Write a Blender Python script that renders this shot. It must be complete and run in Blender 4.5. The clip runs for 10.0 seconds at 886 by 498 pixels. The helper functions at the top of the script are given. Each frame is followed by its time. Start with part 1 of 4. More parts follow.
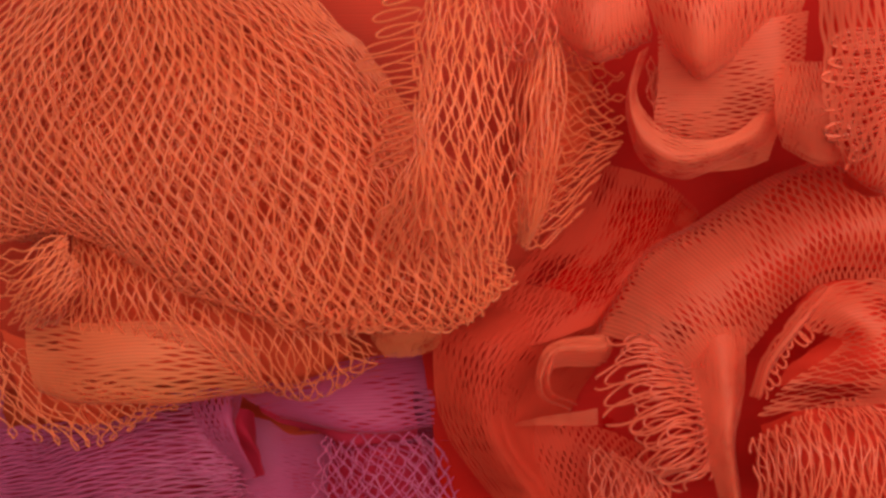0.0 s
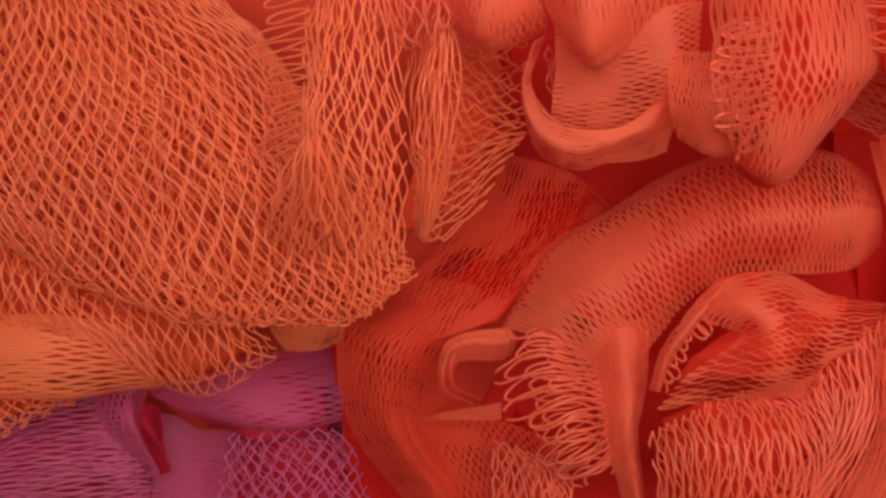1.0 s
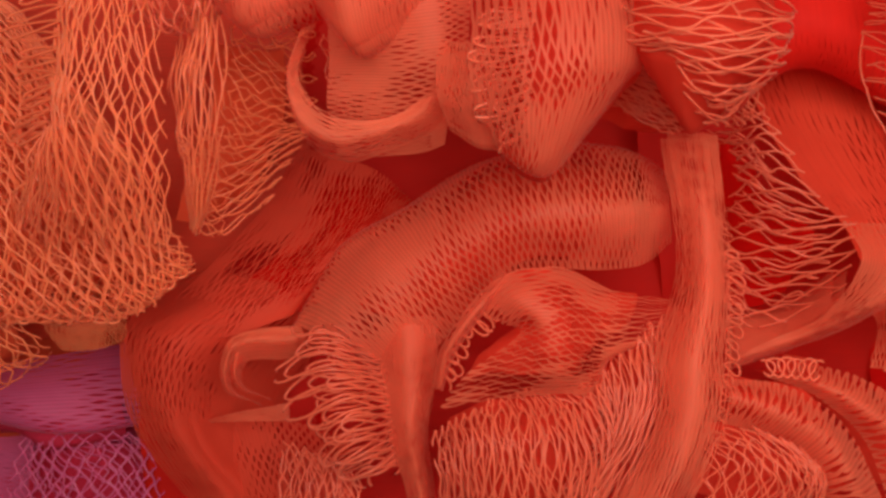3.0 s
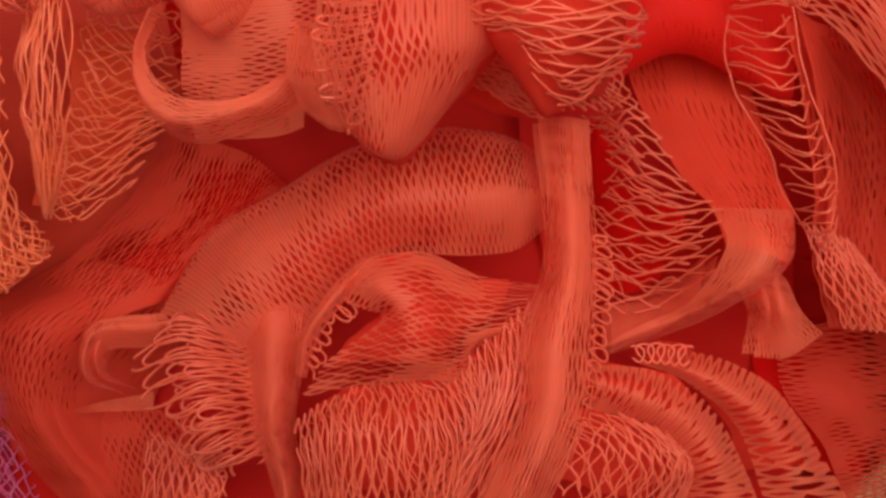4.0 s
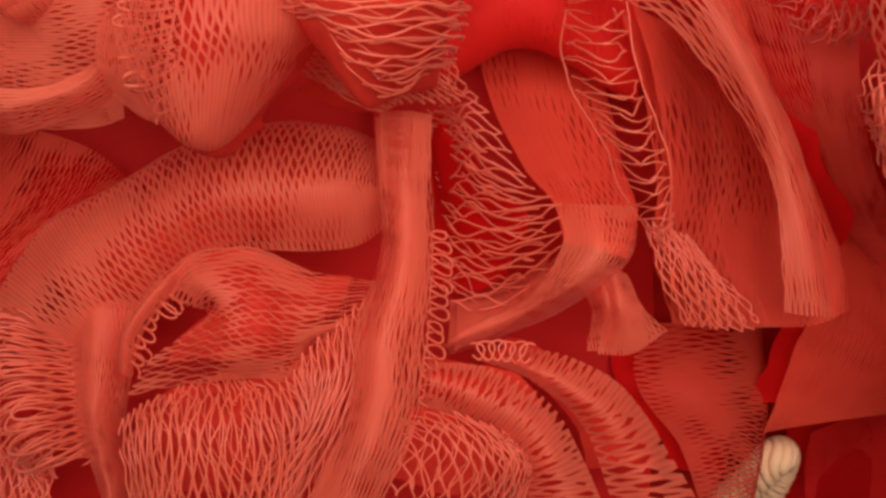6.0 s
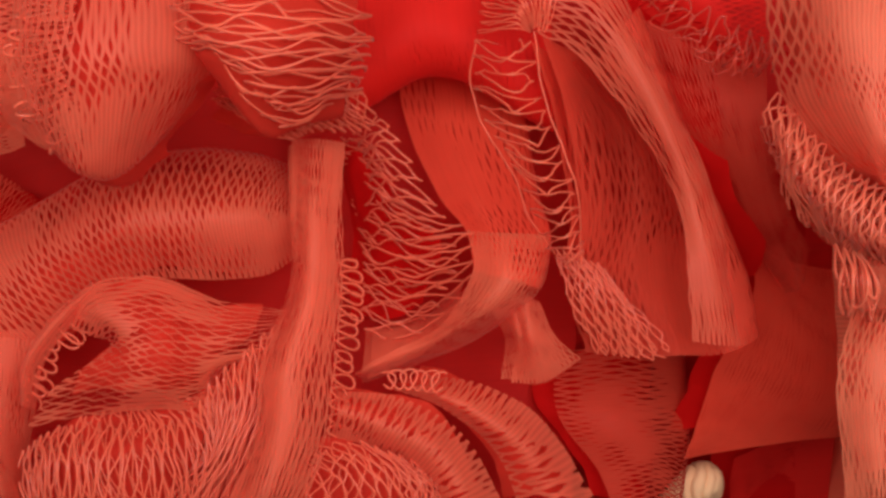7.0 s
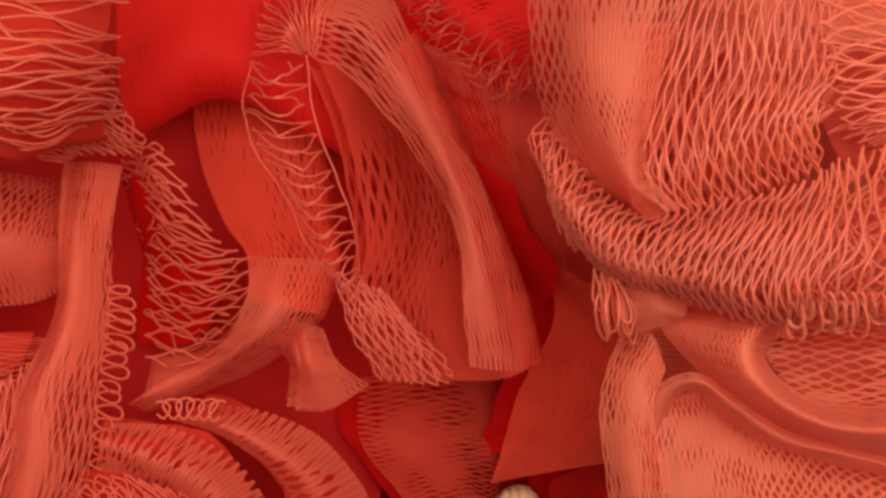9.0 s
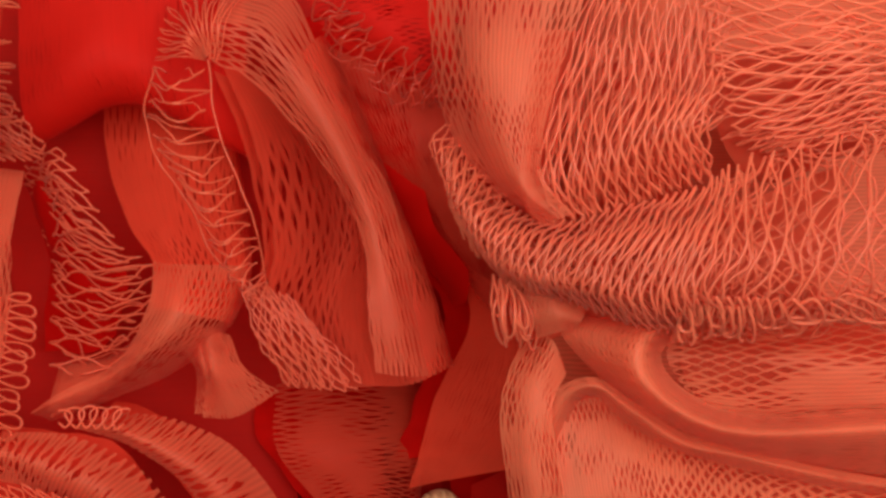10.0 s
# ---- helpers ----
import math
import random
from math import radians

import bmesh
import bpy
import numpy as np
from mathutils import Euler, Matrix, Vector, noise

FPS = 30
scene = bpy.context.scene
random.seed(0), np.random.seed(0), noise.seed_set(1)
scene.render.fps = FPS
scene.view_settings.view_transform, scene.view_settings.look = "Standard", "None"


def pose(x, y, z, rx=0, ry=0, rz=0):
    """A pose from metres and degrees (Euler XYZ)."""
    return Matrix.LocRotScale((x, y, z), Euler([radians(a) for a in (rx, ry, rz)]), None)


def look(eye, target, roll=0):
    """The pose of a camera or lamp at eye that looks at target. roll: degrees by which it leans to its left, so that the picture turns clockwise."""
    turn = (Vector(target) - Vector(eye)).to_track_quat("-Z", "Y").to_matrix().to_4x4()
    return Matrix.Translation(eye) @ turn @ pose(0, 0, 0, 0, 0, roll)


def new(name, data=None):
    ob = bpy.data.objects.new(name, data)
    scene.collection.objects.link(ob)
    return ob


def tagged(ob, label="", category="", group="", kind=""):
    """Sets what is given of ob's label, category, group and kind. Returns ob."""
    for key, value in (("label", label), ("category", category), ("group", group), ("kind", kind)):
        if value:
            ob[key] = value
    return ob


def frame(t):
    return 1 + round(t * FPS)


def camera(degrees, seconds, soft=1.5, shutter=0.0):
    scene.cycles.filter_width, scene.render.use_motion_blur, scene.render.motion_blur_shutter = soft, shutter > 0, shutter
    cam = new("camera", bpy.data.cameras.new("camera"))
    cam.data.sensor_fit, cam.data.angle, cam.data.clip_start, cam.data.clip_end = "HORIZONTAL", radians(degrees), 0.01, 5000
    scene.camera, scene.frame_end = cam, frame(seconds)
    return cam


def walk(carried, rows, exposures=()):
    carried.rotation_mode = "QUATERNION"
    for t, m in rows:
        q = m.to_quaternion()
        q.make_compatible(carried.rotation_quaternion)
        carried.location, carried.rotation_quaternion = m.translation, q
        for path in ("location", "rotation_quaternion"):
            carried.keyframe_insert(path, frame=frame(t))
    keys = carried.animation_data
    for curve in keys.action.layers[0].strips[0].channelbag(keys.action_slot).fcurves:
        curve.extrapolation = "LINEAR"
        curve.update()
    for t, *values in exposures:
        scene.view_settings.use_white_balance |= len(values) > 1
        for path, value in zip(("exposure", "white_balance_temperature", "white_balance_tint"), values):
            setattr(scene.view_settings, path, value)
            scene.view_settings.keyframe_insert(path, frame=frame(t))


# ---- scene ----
cam = camera(51.2, 10.0, 3.0)
TABLE = 0.02
METRES, EYE, TILT, LEAN, TURN = 0.115, TABLE + 0.253, -75.0, 0.0, 0.0
ROWS = [
    (0.0, 0.0, 0.0, 0.0, 0.0, 0.0, -0.0),
    (0.5, 0.0576, 0.0049, 0.0028, -0.93, -0.23, -0.08),
    (1.0, 0.0968, 0.0199, -0.0073, -1.82, -0.16, -0.13),
    (1.5, 0.1363, 0.0294, -0.0107, -2.93, -0.15, -0.16),
    (2.0, 0.1744, 0.038, -0.019, -3.91, 0.06, -0.24),
    (3.5, 0.3668, 0.0384, -0.0299, -7.09, 0.36, -0.25),
    (4.0, 0.4316, 0.0385, -0.0415, -8.0, 0.31, -0.21),
    (4.5, 0.4803, 0.0384, -0.0379, -8.89, 0.2, -0.24),
    (5.0, 0.5231, 0.0387, -0.0447, -9.55, 0.18, -0.21),
    (6.5, 0.6292, 0.0321, -0.0527, -11.21, 1.08, -0.31),
    (7.0, 0.6757, 0.0207, -0.0348, -12.1, 1.58, -0.34),
    (7.5, 0.7358, 0.0022, -0.0337, -13.05, 2.02, -0.36),
    (8.0, 0.7882, -0.0088, -0.0233, -13.85, 2.29, -0.28),
    (8.5, 0.8401, -0.0166, -0.0143, -14.89, 2.5, -0.17),
    (9.0, 0.8815, -0.014, -0.0244, -15.89, 2.71, -0.04),
    (9.5, 0.9067, -0.0174, -0.0152, -16.66, 2.81, 0.05),
    (10.0, 0.9616, -0.0386, -0.0191, -17.68, 2.8, 0.22),
]
walk(cam, [(t, pose(0, 0, EYE, TILT, LEAN, TURN) @ pose(METRES * x, METRES * y, METRES * z, 90 + pitch, roll, yaw)) for t, x, y, z, yaw, pitch, roll in ROWS],
     [(0.0, 0.0, 6500, 10), (2.5, 0.0, 6500, 10), (4.5, 0.0, 6150, 10), (6.5, 0.0, 5850, 10), (8.2, -0.06, 5850, 10), (10.0, -0.15, 6500, 10)])
ROOM_LIGHT, POWER = 0.11, 0.9
ORANGE, MAGENTA, CORAL, SALMON = (0.92, 0.222, 0.085), (0.68, 0.085, 0.2), (0.84, 0.14, 0.07), (0.88, 0.205, 0.103)
# Red and crimson put the shade of the coral recesses into colour.
SHADE_RED, SHADE_CRIMSON = (0.74, 0.015, 0.009), (0.62, 0.012, 0.007)
# Flame colours folds lying in shade, blaze folds as if light shone through.
SHADE_FLAME, GLOW_BLAZE = (0.68, 0.06, 0.03), (0.9, 0.075, 0.035)
GLOSS, ROUGH, CLEAR = 0.45, 0.27, 0.45
# ---- soft room light from all sides, an unseen lamp added close overhead ----
world = bpy.data.worlds.new("world")
world.use_nodes = True
world.node_tree.nodes["Background"].inputs[0].default_value = (1.0, 0.95, 0.88, 1)
world.node_tree.nodes["Background"].inputs[1].default_value = ROOM_LIGHT
scene.world = world
# Added lamp, hung low so that high folds get more light than deep ones.
lamp_data = bpy.data.lights.new("added_overhead_lamp", "AREA")
lamp_data.shape, lamp_data.size, lamp_data.size_y, lamp_data.energy = "RECTANGLE", 0.36, 0.16, POWER
lamp_data.color = (1.0, 0.94, 0.86)
lamp = new("added_overhead_lamp", lamp_data)
lamp.matrix_world = look((0.08, 0.015, TABLE + 0.33), (0.08, 0.025, TABLE + 0.1))


# ---- materials ----
def nodes_of(name):
    mat = bpy.data.materials.new(name)
    mat.use_nodes = True
    tree = mat.node_tree
    return mat, tree, tree.nodes, tree.links, tree.nodes["Principled BSDF"]


def plain(name, colour, rough=0.7, scale=30.0, vary=0.15, bump=0.1, metallic=0.0):
    """A painted, wooden or woven surface with two scales of unevenness."""
    mat, tree, nodes, links, shader = nodes_of(name)
    place = nodes.new("ShaderNodeTexCoord")
    coarse, fine = nodes.new("ShaderNodeTexNoise"), nodes.new("ShaderNodeTexNoise")
    coarse.inputs["Scale"].default_value, fine.inputs["Scale"].default_value = scale, scale * 12
    for n in (coarse, fine):
        links.new(place.outputs["Object"], n.inputs["Vector"])
    mix = nodes.new("ShaderNodeMix")
    mix.data_type = "RGBA"
    mix.inputs[6].default_value = (*[c * (1 - vary) for c in colour], 1)
    mix.inputs[7].default_value = (*[min(1, c * (1 + vary)) for c in colour], 1)
    links.new(coarse.outputs["Fac"], mix.inputs[0])
    links.new(mix.outputs[2], shader.inputs["Base Color"])
    lift = nodes.new("ShaderNodeBump")
    lift.inputs["Strength"].default_value, lift.inputs["Distance"].default_value = bump, 0.002
    links.new(fine.outputs["Fac"], lift.inputs["Height"])
    links.new(lift.outputs["Normal"], shader.inputs["Normal"])
    shader.inputs["Roughness"].default_value, shader.inputs["Metallic"].default_value = rough, metallic
    return mat


def nylon(name, colour, rough, through_light, gloss, hatch=0.0, relief=0.28, sheer=0.0, gaps=0.0):
    """Soft extruded nylon: a waxy gloss, light that passes through it, uneven dye; hatch: the fine threads of a tightly drawn layer;
    sheer: how far the worn-thin stretches of such a layer show what lies behind, gaps: how far the joints between its threads do."""
    mat, tree, nodes, links, shader = nodes_of(name)
    place, chance = nodes.new("ShaderNodeTexCoord"), nodes.new("ShaderNodeObjectInfo")
    coarse, fine = nodes.new("ShaderNodeTexNoise"), nodes.new("ShaderNodeTexNoise")
    coarse.inputs["Scale"].default_value, fine.inputs["Scale"].default_value = 60, 900
    for n in (coarse, fine):
        links.new(place.outputs["Object"], n.inputs["Vector"])
    add = nodes.new("ShaderNodeMath")
    add.operation = "MULTIPLY_ADD"
    add.inputs[1].default_value = 0.45
    links.new(chance.outputs["Random"], add.inputs[0])
    links.new(coarse.outputs["Fac"], add.inputs[2])
    spread = nodes.new("ShaderNodeMapRange")
    spread.inputs[1].default_value, spread.inputs[2].default_value = 0.3, 1.1
    links.new(add.outputs[0], spread.inputs[0])
    mix = nodes.new("ShaderNodeMix")
    mix.data_type = "RGBA"
    mix.inputs[6].default_value = (colour[0] * 0.92, colour[1] * 0.82, colour[2] * 0.85, 1)
    mix.inputs[7].default_value = (min(1, colour[0] * 1.06), colour[1] * 1.18, colour[2] * 1.15, 1)
    links.new(spread.outputs[0], mix.inputs[0])
    links.new(mix.outputs[2], shader.inputs["Base Color"])
    shader.inputs["Roughness"].default_value = rough
    shader.inputs["Specular IOR Level"].default_value = gloss
    shader.inputs["Sheen Weight"].default_value, shader.inputs["Sheen Roughness"].default_value = gloss * 0.5, 0.4
    shader.inputs["Sheen Tint"].default_value = (1.0, 0.72, 0.58, 1)
    lift = nodes.new("ShaderNodeBump")
    lift.inputs["Strength"].default_value, lift.inputs["Distance"].default_value = 0.35, 0.0002
    tone = mix.outputs[2]
    if hatch:
        uv, wave, grain = nodes.new("ShaderNodeUVMap"), nodes.new("ShaderNodeTexWave"), nodes.new("ShaderNodeTexNoise")
        uv.uv_map = "weave"
        wave.inputs["Scale"].default_value = hatch
        wave.inputs["Distortion"].default_value, wave.inputs["Detail"].default_value, wave.inputs["Detail Scale"].default_value = 1.5, 2.0, 0.8
        links.new(uv.outputs[0], wave.inputs["Vector"])
        links.new(wave.outputs["Fac"], lift.inputs["Height"])
        lift.inputs["Strength"].default_value, lift.inputs["Distance"].default_value = relief, 0.0002
        stretch = nodes.new("ShaderNodeMapping")
        stretch.inputs["Scale"].default_value = (1.3, 0.22, 1)
        links.new(uv.outputs[0], stretch.inputs[0])
        links.new(stretch.outputs[0], grain.inputs["Vector"])
        grain.inputs["Scale"].default_value, grain.inputs["Detail"].default_value = 1.0, 4.0
        fade = nodes.new("ShaderNodeMapRange")
        fade.inputs[1].default_value, fade.inputs[2].default_value, fade.inputs[3].default_value, fade.inputs[4].default_value = 0.3, 0.7, 0.96, 1.02
        links.new(grain.outputs["Fac"], fade.inputs[0])
        dyed = nodes.new("ShaderNodeMix")
        dyed.data_type, dyed.blend_type = "RGBA", "MULTIPLY"
        dyed.inputs[0].default_value = 1.0
        links.new(mix.outputs[2], dyed.inputs[6])
        links.new(fade.outputs[0], dyed.inputs[7])
        tone = dyed.outputs[2]
        links.new(tone, shader.inputs["Base Color"])
    else:
        links.new(fine.outputs["Fac"], lift.inputs["Height"])
    links.new(lift.outputs["Normal"], shader.inputs["Normal"])
    thin, both = nodes.new("ShaderNodeBsdfTranslucent"), nodes.new("ShaderNodeMixShader")
    deep = nodes.new("ShaderNodeMix")
    deep.data_type, deep.blend_type = "RGBA", "MULTIPLY"
    deep.inputs[0].default_value = 1.0
    links.new(tone, deep.inputs[6])
    deep.inputs[7].default_value = (1.1, 1.1 * colour[1] / colour[0], 1.1 * colour[2] / colour[0], 1)
    links.new(deep.outputs[2], thin.inputs["Color"])
    links.new(lift.outputs["Normal"], thin.inputs["Normal"])
    both.inputs[0].default_value = through_light
    links.new(shader.outputs[0], both.inputs[1])
    links.new(thin.outputs[0], both.inputs[2])
    last = both.outputs[0]
    if sheer:
        cut, across, bow, joint = nodes.new("ShaderNodeSeparateXYZ"), *[nodes.new("ShaderNodeMath") for _ in range(3)]
        links.new(uv.outputs[0], cut.inputs[0])
        across.operation, bow.operation, joint.operation = "FRACT", "PINGPONG", "MULTIPLY_ADD"
        links.new(cut.outputs[0], across.inputs[0])
        links.new(across.outputs[0], bow.inputs[0])
        bow.inputs[1].default_value = 0.5
        worn = nodes.new("ShaderNodeMapRange")
        worn.inputs[1].default_value, worn.inputs[2].default_value, worn.inputs[3].default_value, worn.inputs[4].default_value = 0.35, 0.65, sheer * 1.15 + gaps, sheer * 0.85 + gaps
        links.new(coarse.outputs["Fac"], worn.inputs[0])
        joint.inputs[1].default_value = -2 * gaps
        links.new(bow.outputs[0], joint.inputs[0])
        links.new(worn.outputs[0], joint.inputs[2])
        bare, veil = nodes.new("ShaderNodeBsdfTransparent"), nodes.new("ShaderNodeMixShader")
        links.new(joint.outputs[0], veil.inputs[0])
        links.new(last, veil.inputs[1])
        links.new(bare.outputs[0], veil.inputs[2])
        last = veil.outputs[0]
    links.new(last, nodes["Material Output"].inputs["Surface"])
    return mat


# Orange to salmon are real dyes; the other four colour in shade or light.
HUES = {"orange": ORANGE, "magenta": MAGENTA, "coral": CORAL, "salmon": SALMON, "shade_red": SHADE_RED, "flame": SHADE_FLAME, "glow_blaze": GLOW_BLAZE, "shade_crimson": SHADE_CRIMSON}
# Pales threads and nets against their linings: a lit look put into colour.
FRONT_LIFT = {"coral": 1.22, "orange": 1.08, "salmon": 1.14, "magenta": 1.4}
# Linings copy the net's colour, darkened for the shade between folds.
LINING_SHADE = {"salmon": 0.6, "orange": 0.45}
PALE = {k: (min(0.95, c[0] * 1.05), c[1] * FRONT_LIFT.get(k, 1.2), c[2] * FRONT_LIFT.get(k, 1.2) * 0.98) for k, c in HUES.items()}
THREAD = {k: nylon(k + "_thread", PALE[k], ROUGH, CLEAR, GLOSS) for k, c in HUES.items()}
WEAVE = {"shade_red": (0.04, 0.05, 0.02), "shade_crimson": (0.04, 0.03, 0.02), "flame": (0.06, 0.14, 0.1), "glow_blaze": (0.04, 0.1, 0.06)}
DRAWN = {k: nylon(k + "_drawn_net", PALE[k], 0.55, CLEAR, 0.08 if k in WEAVE else 0.3, 0.33, *WEAVE.get(k, (0.1, 0.22, 0.2))) for k, c in HUES.items()}
LAYER = {k: nylon(k + "_shaded_layer", (c[0] * 0.85, c[1] * LINING_SHADE.get(k, 0.32), c[2] * LINING_SHADE.get(k, 0.32)), 0.7, CLEAR, 0.05, 1.6, 0.04) for k, c in HUES.items()}
TABLE_WOOD = plain("pale_table_wood", (0.50, 0.36, 0.22), 0.5, 14, 0.2)
CORD = plain("cream_cotton", (0.98, 0.52, 0.26), 0.6, 400, 0.12, 0.4)

# ---- shapes ----
def part(name, mesh, material, parent=None, label=""):
    ob = new(name, mesh)
    mesh.materials.append(material)
    ob.parent = parent
    if label:
        tagged(ob, label)
    return ob


def box_mesh(name, low, high, bevel=0.0):
    bm = bmesh.new()
    bmesh.ops.create_cube(bm, size=1)
    size = [b - a for a, b in zip(low, high)]
    mid = [(a + b) / 2 for a, b in zip(low, high)]
    bmesh.ops.transform(bm, matrix=Matrix.Translation(mid) @ Matrix.Diagonal((*size, 1)), verts=bm.verts)
    if bevel:
        bmesh.ops.bevel(bm, geom=bm.edges[:], offset=bevel, segments=2, affect="EDGES", profile=0.5)
    mesh = bpy.data.meshes.new(name)
    bm.to_mesh(mesh)
    bm.free()
    return mesh


def grid_mesh(name, verts, faces, uvs=None, ties=None):
    """A smooth mesh from arrays of corners and four-sided faces."""
    mesh = bpy.data.meshes.new(name)
    mesh.vertices.add(len(verts))
    mesh.vertices.foreach_set("co", np.ascontiguousarray(verts, dtype=np.float32).ravel())
    mesh.loops.add(faces.size)
    mesh.loops.foreach_set("vertex_index", np.ascontiguousarray(faces, dtype=np.int32).ravel())
    mesh.polygons.add(len(faces))
    mesh.polygons.foreach_set("loop_start", np.arange(0, faces.size, faces.shape[1], dtype=np.int32))
    mesh.polygons.foreach_set("loop_total", np.full(len(faces), faces.shape[1], dtype=np.int32))
    mesh.polygons.foreach_set("use_smooth", np.ones(len(faces), dtype=bool))
    if uvs is not None:
        layer = mesh.uv_layers.new(name="weave")
        layer.data.foreach_set("uv", np.ascontiguousarray(uvs[faces.ravel()], dtype=np.float32).ravel())
    if ties is not None and len(ties):
        mesh.edges.add(len(ties))
        mesh.edges.foreach_set("vertices", np.ascontiguousarray(ties, dtype=np.int32).ravel())
    mesh.update(calc_edges=True)
    return mesh


def glide(points, t):
    """Catmull-Rom through points (k, ..., 3) at t in 0..1, of any shape."""
    k = len(points)
    ends = np.concatenate([[2 * points[0] - points[1]], points, [2 * points[-1] - points[-2]]])
    x = np.clip(t, 0, 1) * (k - 1)
    i = np.minimum(x.astype(int), k - 2)
    f = (x - i)
    return ends, i, f


def weights(f):
    return (-0.5 * f + f * f - 0.5 * f ** 3, 1 - 2.5 * f * f + 1.5 * f ** 3, 0.5 * f + 2 * f * f - 1.5 * f ** 3, -0.5 * f * f + 0.5 * f ** 3)


def on_sheet(cage, r, s):
    """Points of the smooth sheet through a cage of control points (rows, points, 3)."""
    ends, i, f = glide(cage, r)
    wide = np.concatenate([2 * ends[:, :1] - ends[:, 1:2], ends, 2 * ends[:, -1:] - ends[:, -2:-1]], axis=1)
    _, j, g = glide(cage[0], s)
    out = np.zeros(r.shape + (3,))
    for a, wa in enumerate(weights(f)):
        for b, wb in enumerate(weights(g)):
            out += (wa * wb)[..., None] * wide[i + a, j + b]
    return out


def ripple(p, seed, size):
    """Smooth uneven offsets, size in metres, from crossing waves."""
    rng = np.random.RandomState(seed)
    out = np.zeros_like(p)
    for wave in (260, 420, 800, 1500):
        for axis in range(3):
            k = rng.normal(size=3)
            k *= wave / np.linalg.norm(k)
            out[..., axis] += np.sin(p @ k + rng.uniform(0, 6.28)) * 200 / wave
    return out * size


def threads(p, normal, w, flat=0.75):
    """Threads of radius w along p (n, k, 3), tied to one another at their first ends."""
    n, k, _ = p.shape
    along = np.gradient(p, axis=1)
    along /= np.linalg.norm(along, axis=2, keepdims=True) + 1e-12
    side = np.cross(along, normal)
    side /= np.linalg.norm(side, axis=2, keepdims=True) + 1e-12
    up = np.cross(side, along)
    ring = [p + w * (math.cos(b) * side + flat * math.sin(b) * up) for b in (math.pi / 4, math.pi * 3 / 4, math.pi * 5 / 4, math.pi * 7 / 4)]
    verts = np.stack(ring, axis=2).reshape(-1, 3)
    base = (np.arange(n)[:, None] * k + np.arange(k - 1)[None]).ravel() * 4
    first = np.arange(n - 1) * k * 4
    sides = ((0, 1), (1, 2), (2, 3), (3, 0))
    faces = [np.stack([base + a, base + b, base + 4 + b, base + 4 + a], 1) for a, b in sides]
    return verts, np.concatenate(faces), np.stack([first, first + 4 * k], 1)


def sheet_frame(cage, r, s, centre):
    """Points of a sheet, the normals that look away from the pouf's middle, and the ways inward."""
    p = on_sheet(cage, r, s)
    dr, ds = on_sheet(cage, r + 0.01, s) - p, on_sheet(cage, r, s + 0.01) - p
    normal = np.cross(dr, ds)
    normal /= np.linalg.norm(normal, axis=-1, keepdims=True) + 1e-12
    inward = centre - p
    inward /= np.linalg.norm(inward, axis=-1, keepdims=True)
    facing = np.sign((normal * inward).sum(-1).mean()) or 1.0
    return p, normal * -facing, inward


def joined(pieces):
    """Several layers as one mesh, tied together at their first thread."""
    verts, faces, ties, count = [], [], [], 0
    for v, f, e in pieces:
        verts.append(v), faces.append(f + count), ties.append(e + count)
        if count:
            ties.append(np.array([[0, count]]))
        count += len(v)
    return np.concatenate(verts), np.concatenate(faces), np.concatenate(ties)


def netting(cage, n, m, w, a, layers, gap, centre, seed, wob=0.0005):
    """Open knotless net on a sheet: n threads that sway apart and together m times, in so many layers behind each other."""
    rng = np.random.RandomState(seed)
    k = m * 6 + 1
    made = []
    for layer in range(layers):
        s = np.linspace(0, 1, k)[None].repeat(n, 0)
        i = np.arange(n)[:, None]
        odd = np.where(i % 2 == 0, 1.0, -1.0)
        turn = np.cos(s * m * math.pi + layer * 1.7 + 0.35 * np.sin(i * 0.37 + seed))
        sway = 0.45 * turn + 0.55 * np.arcsin(turn) * 2 / math.pi
        wander = 0.9 * np.sin(s * 5.1 + i * 0.21 + seed + layer) + 0.5 * np.sin(s * 11.3 - i * 0.43 + 2 * seed)
        r = (i + 0.5 + 0.52 * a * odd * sway + 0.42 * wander * min(1, n / 30) + 0.1 * rng.normal(size=(n, 1))) / n + 0.16 * (s - 0.5) * (0.0, 1.0, -1.0, 0.6, -0.6)[layer % 5]
        s2 = s + 0.18 / m * np.sin(i * 1.3 + 9 * s + seed) + 0.08 / m * rng.normal(size=(n, 1))
        hem = np.clip(1 - np.minimum(s, 1 - s) / min(0.22, 0.7 / m), 0, 1)
        hem, even = hem * hem * (3 - 2 * hem), n // 2 * 2
        for line in (r, s2):
            met = line[:even].reshape(-1, 2, k).mean(1).repeat(2, 0)
            line[:even] += (met - line[:even]) * hem[:even]
        p, normal, inward = sheet_frame(cage, r, s2, centre)
        p = p + inward * gap * layer + ripple(p, seed + 31 * layer, wob * (1 + layer)) + normal * (0.4 * w * odd * np.abs(sway))[..., None]
        made.append(threads(p, normal, 0.7 * w * rng.uniform(0.85, 1.2, size=(n, 1, 1)) * (1 + 0.15 * np.abs(sway)[..., None]), 0.8))
    return joined(made)


